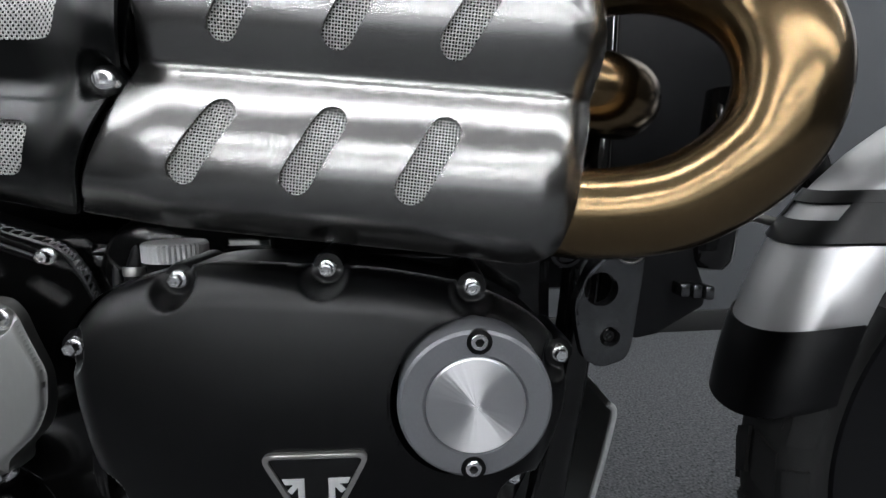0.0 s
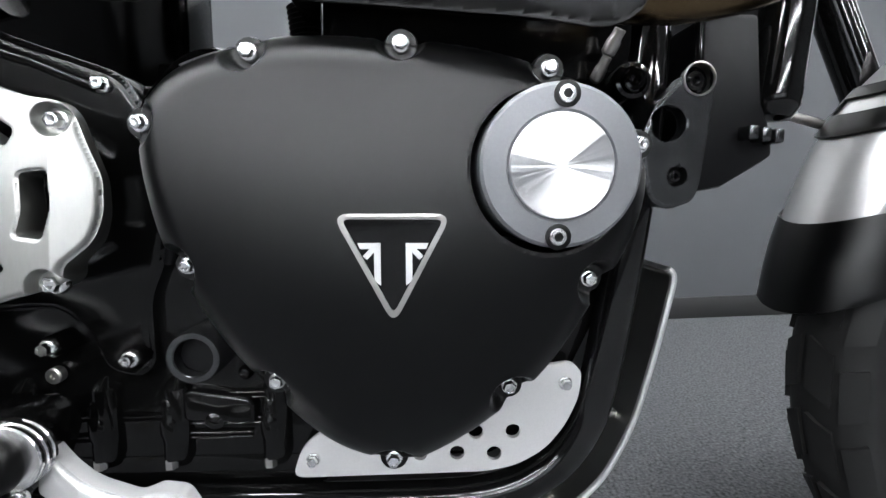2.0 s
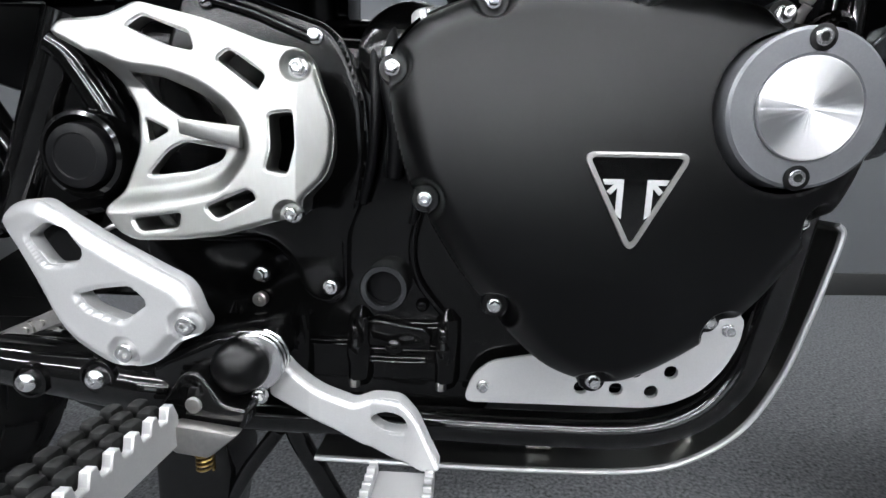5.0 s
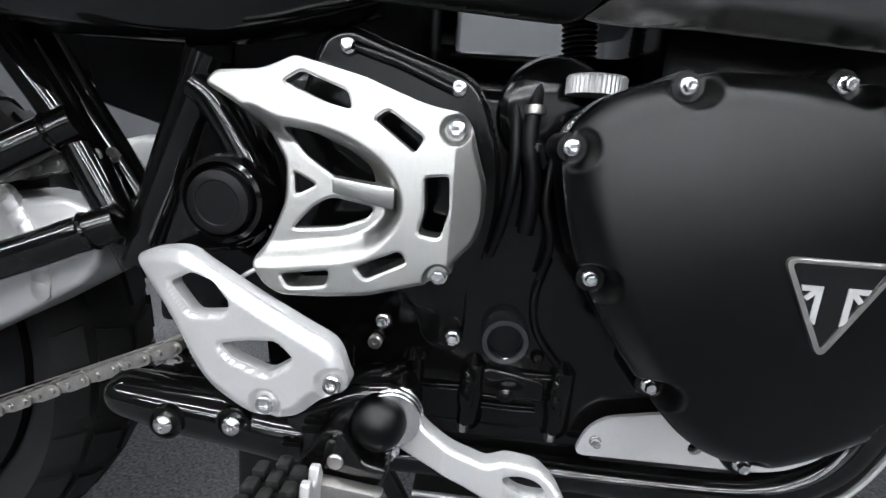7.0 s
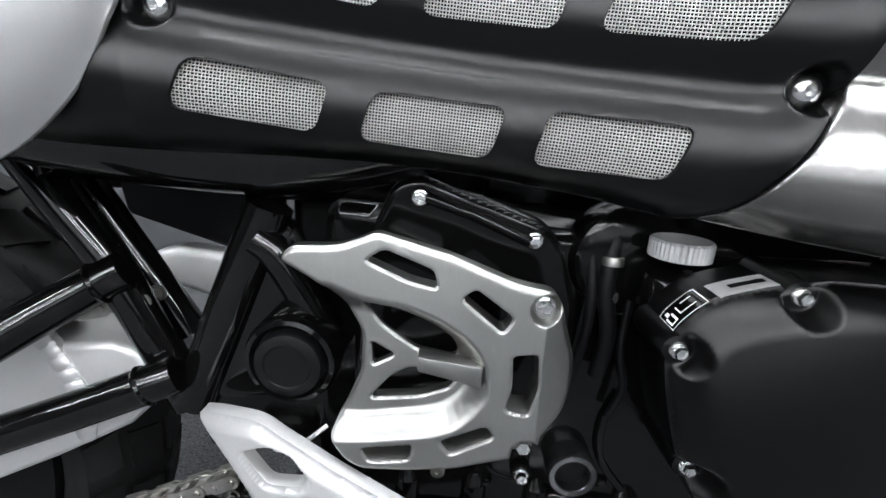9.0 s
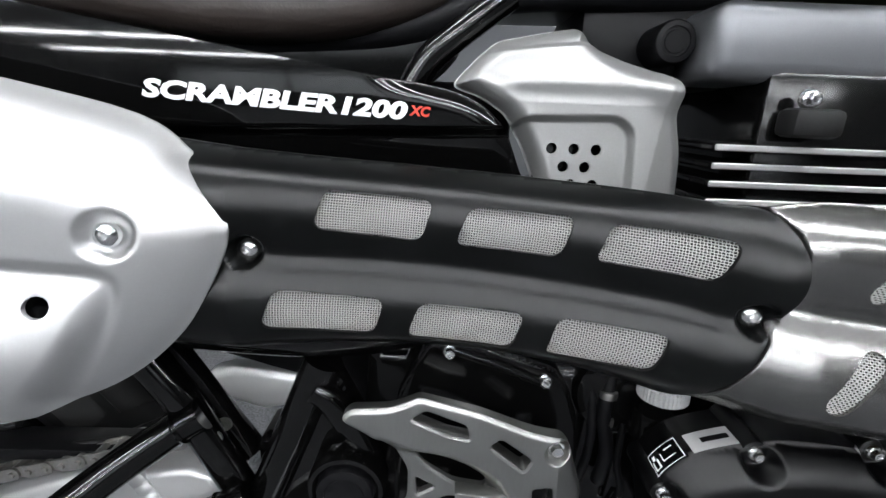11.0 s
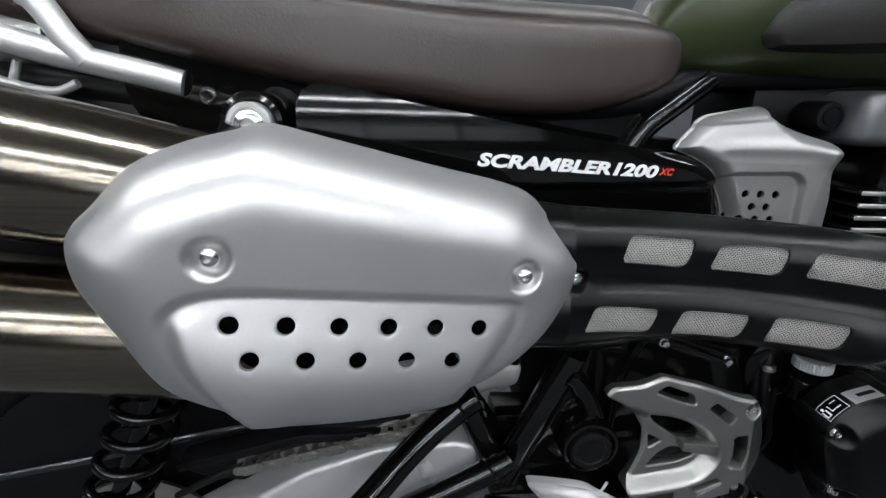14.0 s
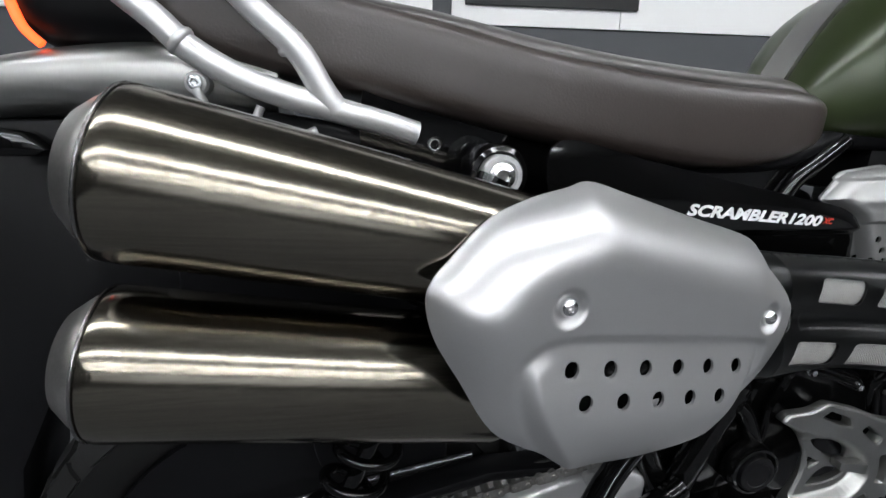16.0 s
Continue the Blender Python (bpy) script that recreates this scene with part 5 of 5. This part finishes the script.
part("throttle_cover", sheet("throttle_cover", T_OUT, T_HOLES, t_depth, 0.0014, thick=0.003, edge=0.003, hole_edge=0.0008, smooth=60), CAST_ALU, bike, "satin aluminium throttle body cover with drilled holes")

part("cover_liner", bevelled("cover_liner", box_data((-.267, .369, .80), (-.208, .374, .846)), 0.001), CASE_BLACK, bike)

# -- cylinder with its fins, head and what lies behind the shields --
cyl = part("cylinder", bevelled("cylinder", box_data((-.108, .352, .64), (.115, .60, .90)), 0.01), CASE_BLACK, bike, "black finned cylinder block")
for k in range(1, 10):
    z = .7244 + k * .0130
    fin = part("fin", bevelled("fin", box_data((-.1445, .3405, z - .0026), (.12, .60, z + .0026)), 0.0015, 1), CASE_BLACK, cyl)
    part("fin_edge", bevelled("fin_edge", box_data((-.1435, .3378, z - .0022), (.118, .3402, z + .0022)), 0.0008, 1), PLATE_ALU, fin, "bare machined fin edge")
part("cam_cover", bevelled("cam_cover", box_data((-.150, .352, .8865), (.12, .60, .942)), 0.014, 3), DISC_GREY, cyl, "grey cam cover")
part("head_plug", bevelled("head_plug", box_data((-.100, .326, .850), (-.064, .350, .870)), 0.005), RUBBER, cyl)
fasten("bolt", BOLT, -.088, .335, .876, cyl, size=1.3)
part("airbox", bevelled("airbox", box_data((-.66, .425, .645), (-.278, .575, .885)), 0.02, 3), PLASTIC, bike, "black plastic airbox behind the side panel")
part("airbox_base", bevelled("airbox_base", slab_data([(-.605, .73), (-.588, .627), (-.5043, .6030), (-.46, .592), (-.45, .73)], .42, .455), 0.006), PLASTIC, bike, "black underside of the airbox")
part("battery_box", bevelled("battery_box", box_data((-.450, .440, .500), (-.300, .560, .655)), 0.012, 3), PLASTIC, bike, "black plastic box inside the frame")
part("front_block", bevelled("front_block", slab_data([(.09, .60), (.186, .60), (.215, .62), (.225, .70), (.275, .72), (.291, .79), (.27, .84), (.25, .98), (.09, .98)], .425, .58), 0.01), PLASTIC, bike, "black radiator shroud before the engine")
part("tank_tunnel", bevelled("tank_tunnel", box_data((-.230, .415, .885), (.10, .535, .952)), 0.008), PLASTIC, bike, "black frame spine under the tank")
part("frame_cap", turned("frame_cap", [(0.0158, -0.03), (0.0158, 0.004), (0.0145, 0.006), (0.0110, 0.0066), (0.0105, 0.0055), (0.0085, 0.0055), (0.0080, 0.0066), (0.0003, 0.0068)], (-.168, .382, .915), (0, -1, 0), 32), PLASTIC, bike, "black plastic cap on the frame")

# -- seat, tank and tail --
def loft(name, stations, segs=28, power=2.6):
    """A soft body through stations (x, lower z, upper z, half width), with rounded sections."""
    st = spline(stations, False, 6)
    verts, faces = [], []
    for x, lo, hi, w in st:
        for k in range(segs):
            a = 2 * math.pi * k / segs
            c, s = math.cos(a), math.sin(a)
            q = (abs(c) ** power + abs(s) ** power) ** (-1 / power)
            verts.append((x, .475 + w * c * q, (lo + hi) / 2 + (hi - lo) / 2 * s * q))
    for i in range(len(st) - 1):
        for k in range(segs):
            faces.append((i * segs + k, i * segs + (k + 1) % segs, (i + 1) * segs + (k + 1) % segs, (i + 1) * segs + k))
    faces.append(tuple(range(segs))[::-1])
    faces.append(tuple(range((len(st) - 1) * segs, len(st) * segs)))
    return mesh_of(name, verts, faces, 50)


seat = part("seat", loft("seat", [(-1.06, .985, 1.068, .062), (-.98, .972, 1.064, .078), (-.897, .957, 1.046, .096), (-.80, .940, 1.030, .112), (-.70, .922, 1.014, .117), (-.60, .911, 1.005, .115), (-.52, .903, 1.002, .110), (-.44, .905, 1.002, .103), (-.39, .915, 1.002, .097), (-.355, .928, .998, .090), (-.334, .940, .990, .080), (-.322, .952, .978, .064)], 64, 5.5), LEATHER, bike, "brown leather bench seat")
# crowned seat top, its lamp sheen painted as a paler leather
part("seat_top", loft("seat_top", [(-.90, 1.015, 1.054, .080), (-.80, 1.000, 1.044, .098), (-.70, .985, 1.030, .105), (-.60, .980, 1.021, .104), (-.52, .978, 1.018, .100), (-.44, .976, 1.018, .093), (-.39, .976, 1.017, .086), (-.36, .976, 1.009, .076), (-.345, .978, .998, .060)], 40, 2.3), LEATHER_SHEEN, seat, "leather top of the seat, lamp sheen put into its paler colour")
part("piping", tube("piping", spline([(-.90, .3935, 1.0295), (-.79, .3735, 1.0165), (-.70, .3680, 1.0010), (-.60, .3705, .9925), (-.52, .3755, .9895), (-.44, .3825, .9900), (-.39, .3885, .9902), (-.362, .3940, .9880)], False, 8), 0.0016, 8), LEATHER_DARK, seat, "dark sewn seam along the edge of the seat")
part("seat_strap", tube("seat_strap", spline([(-.492, .520, .998), (-.488, .520, 1.016), (-.468, .520, 1.022), (-.430, .520, 1.024), (-.412, .520, 1.019), (-.408, .520, .998)], False, 6), 0.0042, 10), PLASTIC, bike, "black grip loop over the seat")
for k in range(7):
    x = -.70 - k * .05
    z = np.interp(x, [-1.0, -.897, -.80, -.66], [1.066, 1.045, 1.018, 1.002]) - .0125
    part("quilt_roll", loft("quilt_roll", [(x - .034, z - .016, z + .010, .084), (x - .020, z - .016, z + .0130, .090), (x, z - .016, z + .0150, .092), (x + .020, z - .016, z + .0130, .090), (x + .034, z - .016, z + .010, .084)], 20, 3), LEATHER_DARK, seat, "dark quilted leather roll")
tank = part("fuel_tank", loft("fuel_tank", [(-.352, .965, 1.000, .040), (-.345, .955, 1.018, .058), (-.330, .948, 1.048, .074), (-.308, .944, 1.083, .094), (-.282, .943, 1.116, .110), (-.24, .944, 1.146, .122), (-.16, .946, 1.176, .138), (-.04, .95, 1.200, .150), (.10, .96, 1.20, .150), (.20, .98, 1.18, .12)], 44, 2.8), GREEN, bike, "matt green fuel tank")
strap = spline([(-.362, .996), (-.354, 1.012), (-.333, 1.0535), (-.311, 1.0890), (-.284, 1.1225), (-.24, 1.1525), (-.16, 1.183), (-.04, 1.207)], False, 6)
part("tank_strap", mesh_of("tank_strap", [v for x, z in strap for v in ((x, .452, z), (x, .498, z), (x + .004, .498, z - .006), (x + .004, .452, z - .006))], [(i * 4 + k, i * 4 + (k + 1) % 4, i * 4 + 4 + (k + 1) % 4, i * 4 + 4 + k) for i in range(len(strap) - 1) for k in range(4)], 30), BRUSHED, tank, "brushed steel tank strap")
part("knee_pad", loft("knee_pad", [(-.27, .985, .99, .108), (-.25, .97, 1.03, .122), (-.15, .97, 1.06, .142), (-.02, .98, 1.07, .1545)], 20, 5), LEATHER_DARK, tank, "dark knee pad")

rack = part("grab_rail", tube("grab_rail", spline([(-1.20, .385, 1.12), (-1.12, .38, 1.06), (-1.047, .378, 1.006), (-1.020, .376, .983), (-.978, .374, .961), (-.932, .373, .9475), (-.892, .374, .939), (-.850, .378, .9305), (-.818, .384, .9230)], False, 8), 0.0118, 20), SILVER_PAINT, bike, "silver tubular grab rail")
part("rail_tube", tube("rail_tube", spline([(-1.07, .378, 1.12), (-1.015, .376, 1.067), (-.966, .373, 1.020), (-.928, .371, .988), (-.908, .371, .958), (-.893, .373, .938)], False, 8), 0.0118, 20), SILVER_PAINT, rack)
for (x, z), (x1, z1) in (((-1.031, .9925), (-1.016, .9805)), ((-.941, .9990), (-.927, .9855))):
    part("collar", tube("collar", [(x * (1 - t) + x1 * t, .375, z * (1 - t) + z1 * t) for t in (.30, .38, .50, .62, .70)], [.0116, .0131, .0138, .0131, .0116], 20), SILVER_PAINT, rack, "weld bead round the tube")
part("lug", turned("lug", [(0.0105, -0.01), (0.0105, 0.006), (0.0085, 0.008)], (-1.0167, .3955, .9544), (0, -1, 0), 24), SILVER_PAINT, rack)
fasten("cap_screw", CAPSCREW, -1.0167, .3870, .9544, rack, size=1.4)
part("stay", tube("stay", spline([(-1.016, .383, .949), (-1.003, .383, .929), (-.975, .383, .919), (-.935, .383, .912), (-.912, .383, .920)], False, 6), 0.0042, 12), SILVER_PAINT, rack)
part("rail_end", tube("rail_end", [(-.962, .385, .938), (-.970, .385, .918)], 0.004, 10), SILVER_PAINT, rack)
lug = part("tail_lug", turned("tail_lug", [(0.022, -0.03), (0.022, 0.0), (0.020, 0.003), (0.010, 0.004)], (-.7985, .3935, .9133), (0, -1, 0), 28), GLOSS_BLACK, bike, "gloss black round frame lug")
part("lug_ring", turned("lug_ring", [(0.0078, 0.0), (0.0078, 0.004), (0.0060, 0.0055), (0.0045, 0.004), (0.0040, 0.001), (0.0003, 0.001)], (-.7985, .3900, .9133), (0, -1, 0), 24), CHROME, lug)
peg_end = part("shock_mount", turned("shock_mount", [(0.0285, -0.05), (0.0285, -0.006), (0.0270, -0.003), (0.0225, -0.002), (0.0205, -0.004), (0.0200, -0.010)], (-.7440, .3300, .8905), (0, -1, 0), 40), GLOSS_BLACK, bike, "gloss black upper shock mount with a bright washer")
part("mount_washer", turned("mount_washer", [(0.0195, -0.012), (0.0195, 0.002), (0.0180, 0.0040), (0.0148, 0.0040), (0.0140, 0.0020), (0.0003, 0.0020)], (-.7440, .3270, .8905), (0, -1, 0), 36), SILVER_PAINT, peg_end, "silver washer")
part("mount_bolt", turned("mount_bolt", [(0.0128, 0.001), (0.0128, 0.004), (0.0098, 0.007), (0.0065, 0.0078), (0.0058, 0.004), (0.0003, 0.004)], (-.7440, .3270, .8905), (0, -1, 0), 28), CHROME, peg_end, "polished bolt head")
part("lug_arm", bevelled("lug_arm", slab_data(rounded([(-.828, .930), (-.800, .942), (-.765, .930), (-.722, .922), (-.705, .900), (-.715, .868), (-.770, .880), (-.812, .892)], 0.014), .392, .425), 0.006, 3), GLOSS_BLACK, bike, "gloss black bracket under the seat")

rear_fender = part("rear_fender", loft("rear_fender", [(-1.26, .890, .942, .052), (-1.20, .908, .968, .064), (-1.10, .917, .990, .070), (-1.02, .920, .996, .072), (-.95, .92, .992, .070)], 28, 3), SATIN_ALU, bike, "satin aluminium rear fender")
tail = part("tail_light", loft("tail_light", [(-1.185, 1.01, 1.05, .03), (-1.17, .985, 1.06, .045), (-1.14, .978, 1.065, .055), (-1.09, .978, 1.065, .06), (-1.04, .98, 1.06, .06)], 24, 3), PLASTIC, bike, "black tail light with a red glowing strip")
part("lens", tube("lens", spline([(-1.190, .44, 1.055), (-1.178, .432, 1.015), (-1.168, .428, .992), (-1.155, .428, .979)], False, 6), 0.0042, 12), RED_GLOW, tail, "glowing red light strip")
part("indicator", bevelled("indicator", slab_data([(-1.19, .905), (-1.16, .902), (-1.140, .888), (-1.15, .882), (-1.19, .88)], .385, .42), 0.005), GLOSS_BLACK, bike, "small black turn indicator")
# the outer part of this slab is added to darken wall and floor there
part("plate_hanger", bevelled("plate_hanger", slab_data([(-1.42, .90), (-1.02, .925), (-.96, .80), (-1.00, .72), (-1.17, .665), (-1.23, .53), (-1.25, .34), (-1.45, .34)], .43, .53), 0.01), PLASTIC, bike, "black plastic number plate hanger, outer part added to darken the space behind the wheel")
part("rear_mudguard", bevelled("rear_mudguard", slab_data([(-1.05, .93), (-.75, .90), (-.70, .76), (-.70, .68), (-.72, .665), (-.76, .690), (-.84, .725), (-1.00, .72), (-1.05, .71)], .40, .55), 0.01), PLASTIC, bike, "black inner rear mudguard")


part("mudguard_side", bevelled("mudguard_side", slab_data(rounded([(-.930, .72), (-.79, .70), (-.76, .56), (-.77, .470), (-.80, .455), (-.870, .470), (-.915, .560)], 0.02), .383, .399), 0.004), PLASTIC, bike, "black plastic side of the inner mudguard")


# -- wheels --
def wheel(name, centre, radius, width, rim_r, blocks, label, tread=0.008):
    cx, cy, cz = centre
    sect = 0.5 * (radius - rim_r)
    prof = []
    for k in range(15):
        a = math.pi * (k / 14 - 0.5) * 1.9
        prof.append((radius - sect - 0.004 + (sect - 0.002) * math.cos(a), width / 2 * math.sin(a) * (1.0 if abs(a) < 1.6 else 0.85)))
    w = part(name, turned(name, prof, centre, (0, 1, 0), 96, 60), RUBBER, bike, label)
    for k in range(blocks):
        a0 = 2 * math.pi * (k + 0.10) / blocks
        a1 = 2 * math.pi * (k + 0.76) / blocks
        for j, (v0, v1) in enumerate(((-.98, -.58), (-.47, -.07), (.07, .47), (.58, .98))):
            sh = (0.5 if j in (1, 2) else 0) * 2 * math.pi / blocks
            vs = []
            for lift in (-0.003, tread):
                for a in (a0, a1):
                    for v in (v0, (v0 + v1) / 2, v1):
                        th = v * math.pi / 2 * 0.80
                        rr = radius - sect - 0.004 + (sect - 0.002 + lift) * math.cos(th)
                        yy = (width / 2 + lift) * math.sin(th)
                        aa = a + sh + (0.10 if j in (1, 2) else -0.05) * abs(v)
                        vs.append((cx + rr * math.cos(aa), cy + yy, cz + rr * math.sin(aa)))
            fs = [(6, 7, 10, 9), (7, 8, 11, 10), (0, 1, 7, 6), (1, 2, 8, 7), (3, 9, 10, 4), (4, 10, 11, 5), (0, 6, 9, 3), (2, 5, 11, 8)]
            part("tread_block", mesh_of("tread_block", vs, fs, 30), RUBBER, w)
    part("rim", turned("rim", [(rim_r + 0.010, -width * 0.36), (rim_r + 0.012, -width * 0.30), (rim_r - 0.008, -width * 0.22), (rim_r - 0.014, 0), (rim_r - 0.008, width * 0.22), (rim_r + 0.012, width * 0.30), (rim_r + 0.010, width * 0.36), (rim_r - 0.020, width * 0.30), (rim_r - 0.024, 0), (rim_r - 0.020, -width * 0.30)], centre, (0, 1, 0), 72, 40), PLASTIC, w, "black wheel rim")
    part("hub", turned("hub", [(0.012, -0.085), (0.045, -0.08), (0.05, -0.05), (0.03, -0.03), (0.03, 0.03), (0.05, 0.05), (0.045, 0.08), (0.012, 0.085)], centre, (0, 1, 0), 32), PLASTIC, w)
    for k in range(32):
        a = 2 * math.pi * k / 32
        side = -0.045 if k % 2 else 0.045
        b = a + (0.35 if (k // 2) % 2 else -0.35)
        part("spoke", tube("spoke", [(cx + 0.045 * math.cos(b), cy + side, cz + 0.045 * math.sin(b)), (cx + (rim_r - 0.01) * math.cos(a), cy + side * 0.25, cz + (rim_r - 0.01) * math.sin(a))], 0.0018, 6), CHROME, w)
    return w


front_wheel = wheel("front_wheel", (.706, .475, .403), .348, .100, .268, 26, "spoked front wheel with a knobbly black tyre", 0.0042)
rear_wheel = wheel("rear_wheel", (-.935, .475, .360), .325, .150, .225, 30, "spoked rear wheel with a black block tyre", 0.0045)
part("brake_disc", turned("brake_disc", [(0.05, -0.002), (0.10, -0.0025), (0.10, 0.0025), (0.05, 0.002)], (-.935, .388, .360), (0, 1, 0), 48), STEEL, rear_wheel)
part("front_disc", turned("front_disc", [(0.09, -0.002), (0.155, -0.0025), (0.155, 0.0025), (0.09, 0.002)], (.706, .41, .403), (0, 1, 0), 48), STEEL, front_wheel)


# -- front fender in its bands --
def fender_band(a0, a1, half, lift=0.0, thick=0.003, skew0=7.0, skew1=7.0, span=(-1, 1)):
    """A strip of mudguard round the front wheel, from one angle to the other (degrees); its ends sweep forward at the sides."""
    verts, faces = [], []
    na, nv = 16, 21
    for lay in (0, 1):
        for i in range(na + 1):
            t = i / na
            for j in range(nv):
                v = span[0] + (span[1] - span[0]) * j / (nv - 1)
                a = a0 + (a1 - a0) * t - (skew0 + (skew1 - skew0) * t) * v * v
                r = np.interp(a, [60, 126, 144, 156, 169], [.430, .412, .403, .390, .381]) + lift - lay * thick
                drop = 0.055 * abs(v) ** 2.4
                a = radians(a)
                verts.append((.706 + (r - drop) * math.cos(a), .475 + (half + lift) * math.sin(v * math.pi / 2 * 0.97), .403 + (r - drop) * math.sin(a)))
    m = (na + 1) * nv
    for i in range(na):
        for j in range(nv - 1):
            q = (i * nv + j, i * nv + j + 1, (i + 1) * nv + j + 1, (i + 1) * nv + j)
            faces += [q, tuple(k + m for k in q[::-1])]
    ring = [i for i in range(nv)] + [i * nv + nv - 1 for i in range(1, na + 1)] + [na * nv + j for j in range(nv - 2, -1, -1)] + [i * nv for i in range(na - 1, 0, -1)]
    for k in range(len(ring)):
        a, b = ring[k], ring[(k + 1) % len(ring)]
        faces.append((a, b, b + m, a + m))
    return verts, faces


ff = part("front_fender", mesh_of("front_fender", *fender_band(60, 159, .066), 50), PLATE_ALU, bike, "satin aluminium front fender with black bands")
part("fender_flap", mesh_of("fender_flap", *fender_band(158, 171.5, .067, 0.002), 50), MATT_BLACK, ff, "black plastic fender flap")
part("fender_brace", mesh_of("fender_brace", *fender_band(141, 144.8, .067, 0.003), 50), MATT_BLACK, ff, "black fender brace")
part("fender_brace", mesh_of("fender_brace", *fender_band(135.8, 138, .067, 0.003), 50), MATT_BLACK, ff, "black fender brace")
part("brace_end", mesh_of("brace_end", *fender_band(136, 144.6, .067, 0.0027, span=(-1, -0.36)), 50), MATT_BLACK, ff)
part("brace_end", mesh_of("brace_end", *fender_band(136, 144.6, .067, 0.0027, span=(0.36, 1)), 50), MATT_BLACK, ff)
fork = part("fork_leg", turned("fork_leg", [(0.029, 0.0), (0.029, 0.30), (0.026, 0.31), (0.022, 0.32), (0.022, 0.62)], (.640, .385, .375), (-.455, 0, .89), 32), GLOSS_BLACK, bike, "gloss black front fork leg")
part("fork_leg", turned("fork_leg", [(0.029, 0.0), (0.029, 0.30), (0.026, 0.31), (0.022, 0.32), (0.022, 0.62)], (.640, .565, .375), (-.455, 0, .89), 32), GLOSS_BLACK, bike, "gloss black front fork leg")

# -- rear shock absorber with its coil spring --
top, foot = np.array((-.752, .322, .890)), np.array((-.935, .300, .430))
along = (foot - top) / np.linalg.norm(foot - top)
side = np.cross(along, (0, 1, 0))
side /= np.linalg.norm(side)
out = np.cross(along, side)
shock = part("shock_absorber", tube("shock_absorber", [top, top + (foot - top) * .45], 0.0150, 20), GLOSS_BLACK, bike, "black shock absorber with a coil spring")
part("shock_rod", tube("shock_rod", [top + (foot - top) * .44, foot], 0.0085, 16), GLOSS_BLACK, shock)
coil = [top + (foot - top) * (.10 + .86 * k / 480) + 0.0285 * (side * math.cos(k * 2 * math.pi / 37) + out * math.sin(k * 2 * math.pi / 37)) for k in range(481)]
part("spring", tube("spring", coil, 0.0054, 10), GLOSS_BLACK, shock, "gloss black coil spring")
for t in (.09, .97):
    part("spring_seat", mesh_of("spring_seat", *turned_data([(0.020, -0.004), (0.034, -0.003), (0.034, 0.003), (0.020, 0.004)], top + (foot - top) * t, along, 28), 35), GLOSS_BLACK, shock)
# lettering on the tyre's wall as plain strokes
for k in range(12):
    a = radians(136 + k * 1.1)
    part("tyre_print", mesh_of("tyre_print", *box_data((-.0016, -.0006, -.004), (.0016, .0006, .004)), 0), LETTER_WHITE, rear_wheel, at=Matrix.Translation((-.935 + .281 * math.cos(a), .4275, .360 + .281 * math.sin(a))) @ Euler((0, math.pi / 2 - a, 0)).to_matrix().to_4x4())
part("chain_bar", tube("chain_bar", [(-1.145, .376, .466), (-.979, .376, .500), (-.86, .376, .530), (-.733, .376, .557)], 0.0048, 12), BLACK_PLATED, bike, "dark steel brake stay along the swingarm")
part("brake_hose", tube("brake_hose", spline([(-.60, .36, .56), (-.66, .352, .555), (-.74, .35, .535), (-.82, .352, .495), (-.88, .37, .45)], False, 8), 0.0042, 10), RUBBER, bike, "thin black brake hose")
stand = part("side_stand", tube("side_stand", spline([(-.325, .462, .34), (-.322, .462, .266), (-.294, .464, .206), (-.255, .472, .12)], False, 6), 0.0115, 16), GLOSS_BLACK, bike, "gloss black stand under the frame")
part("stand_bracket", bevelled("stand_bracket", slab_data([(-.38, .36), (-.29, .36), (-.295, .275), (-.33, .262), (-.37, .285)], .45, .475), 0.005), GLOSS_BLACK, stand)
part("stand_spring", tube("stand_spring", [(-.335, .452, .266), (-.372, .452, .215), (-.415, .455, .14)], 0.0085, 12), GLOSS_BLACK, stand)
part("shock_linkage", bevelled("shock_linkage", slab_data([(-.475, .30), (-.400, .285), (-.388, .215), (-.405, .12), (-.48, .12)], .44, .52), 0.010, 3), GLOSS_BLACK, bike, "gloss black casting below the frame")
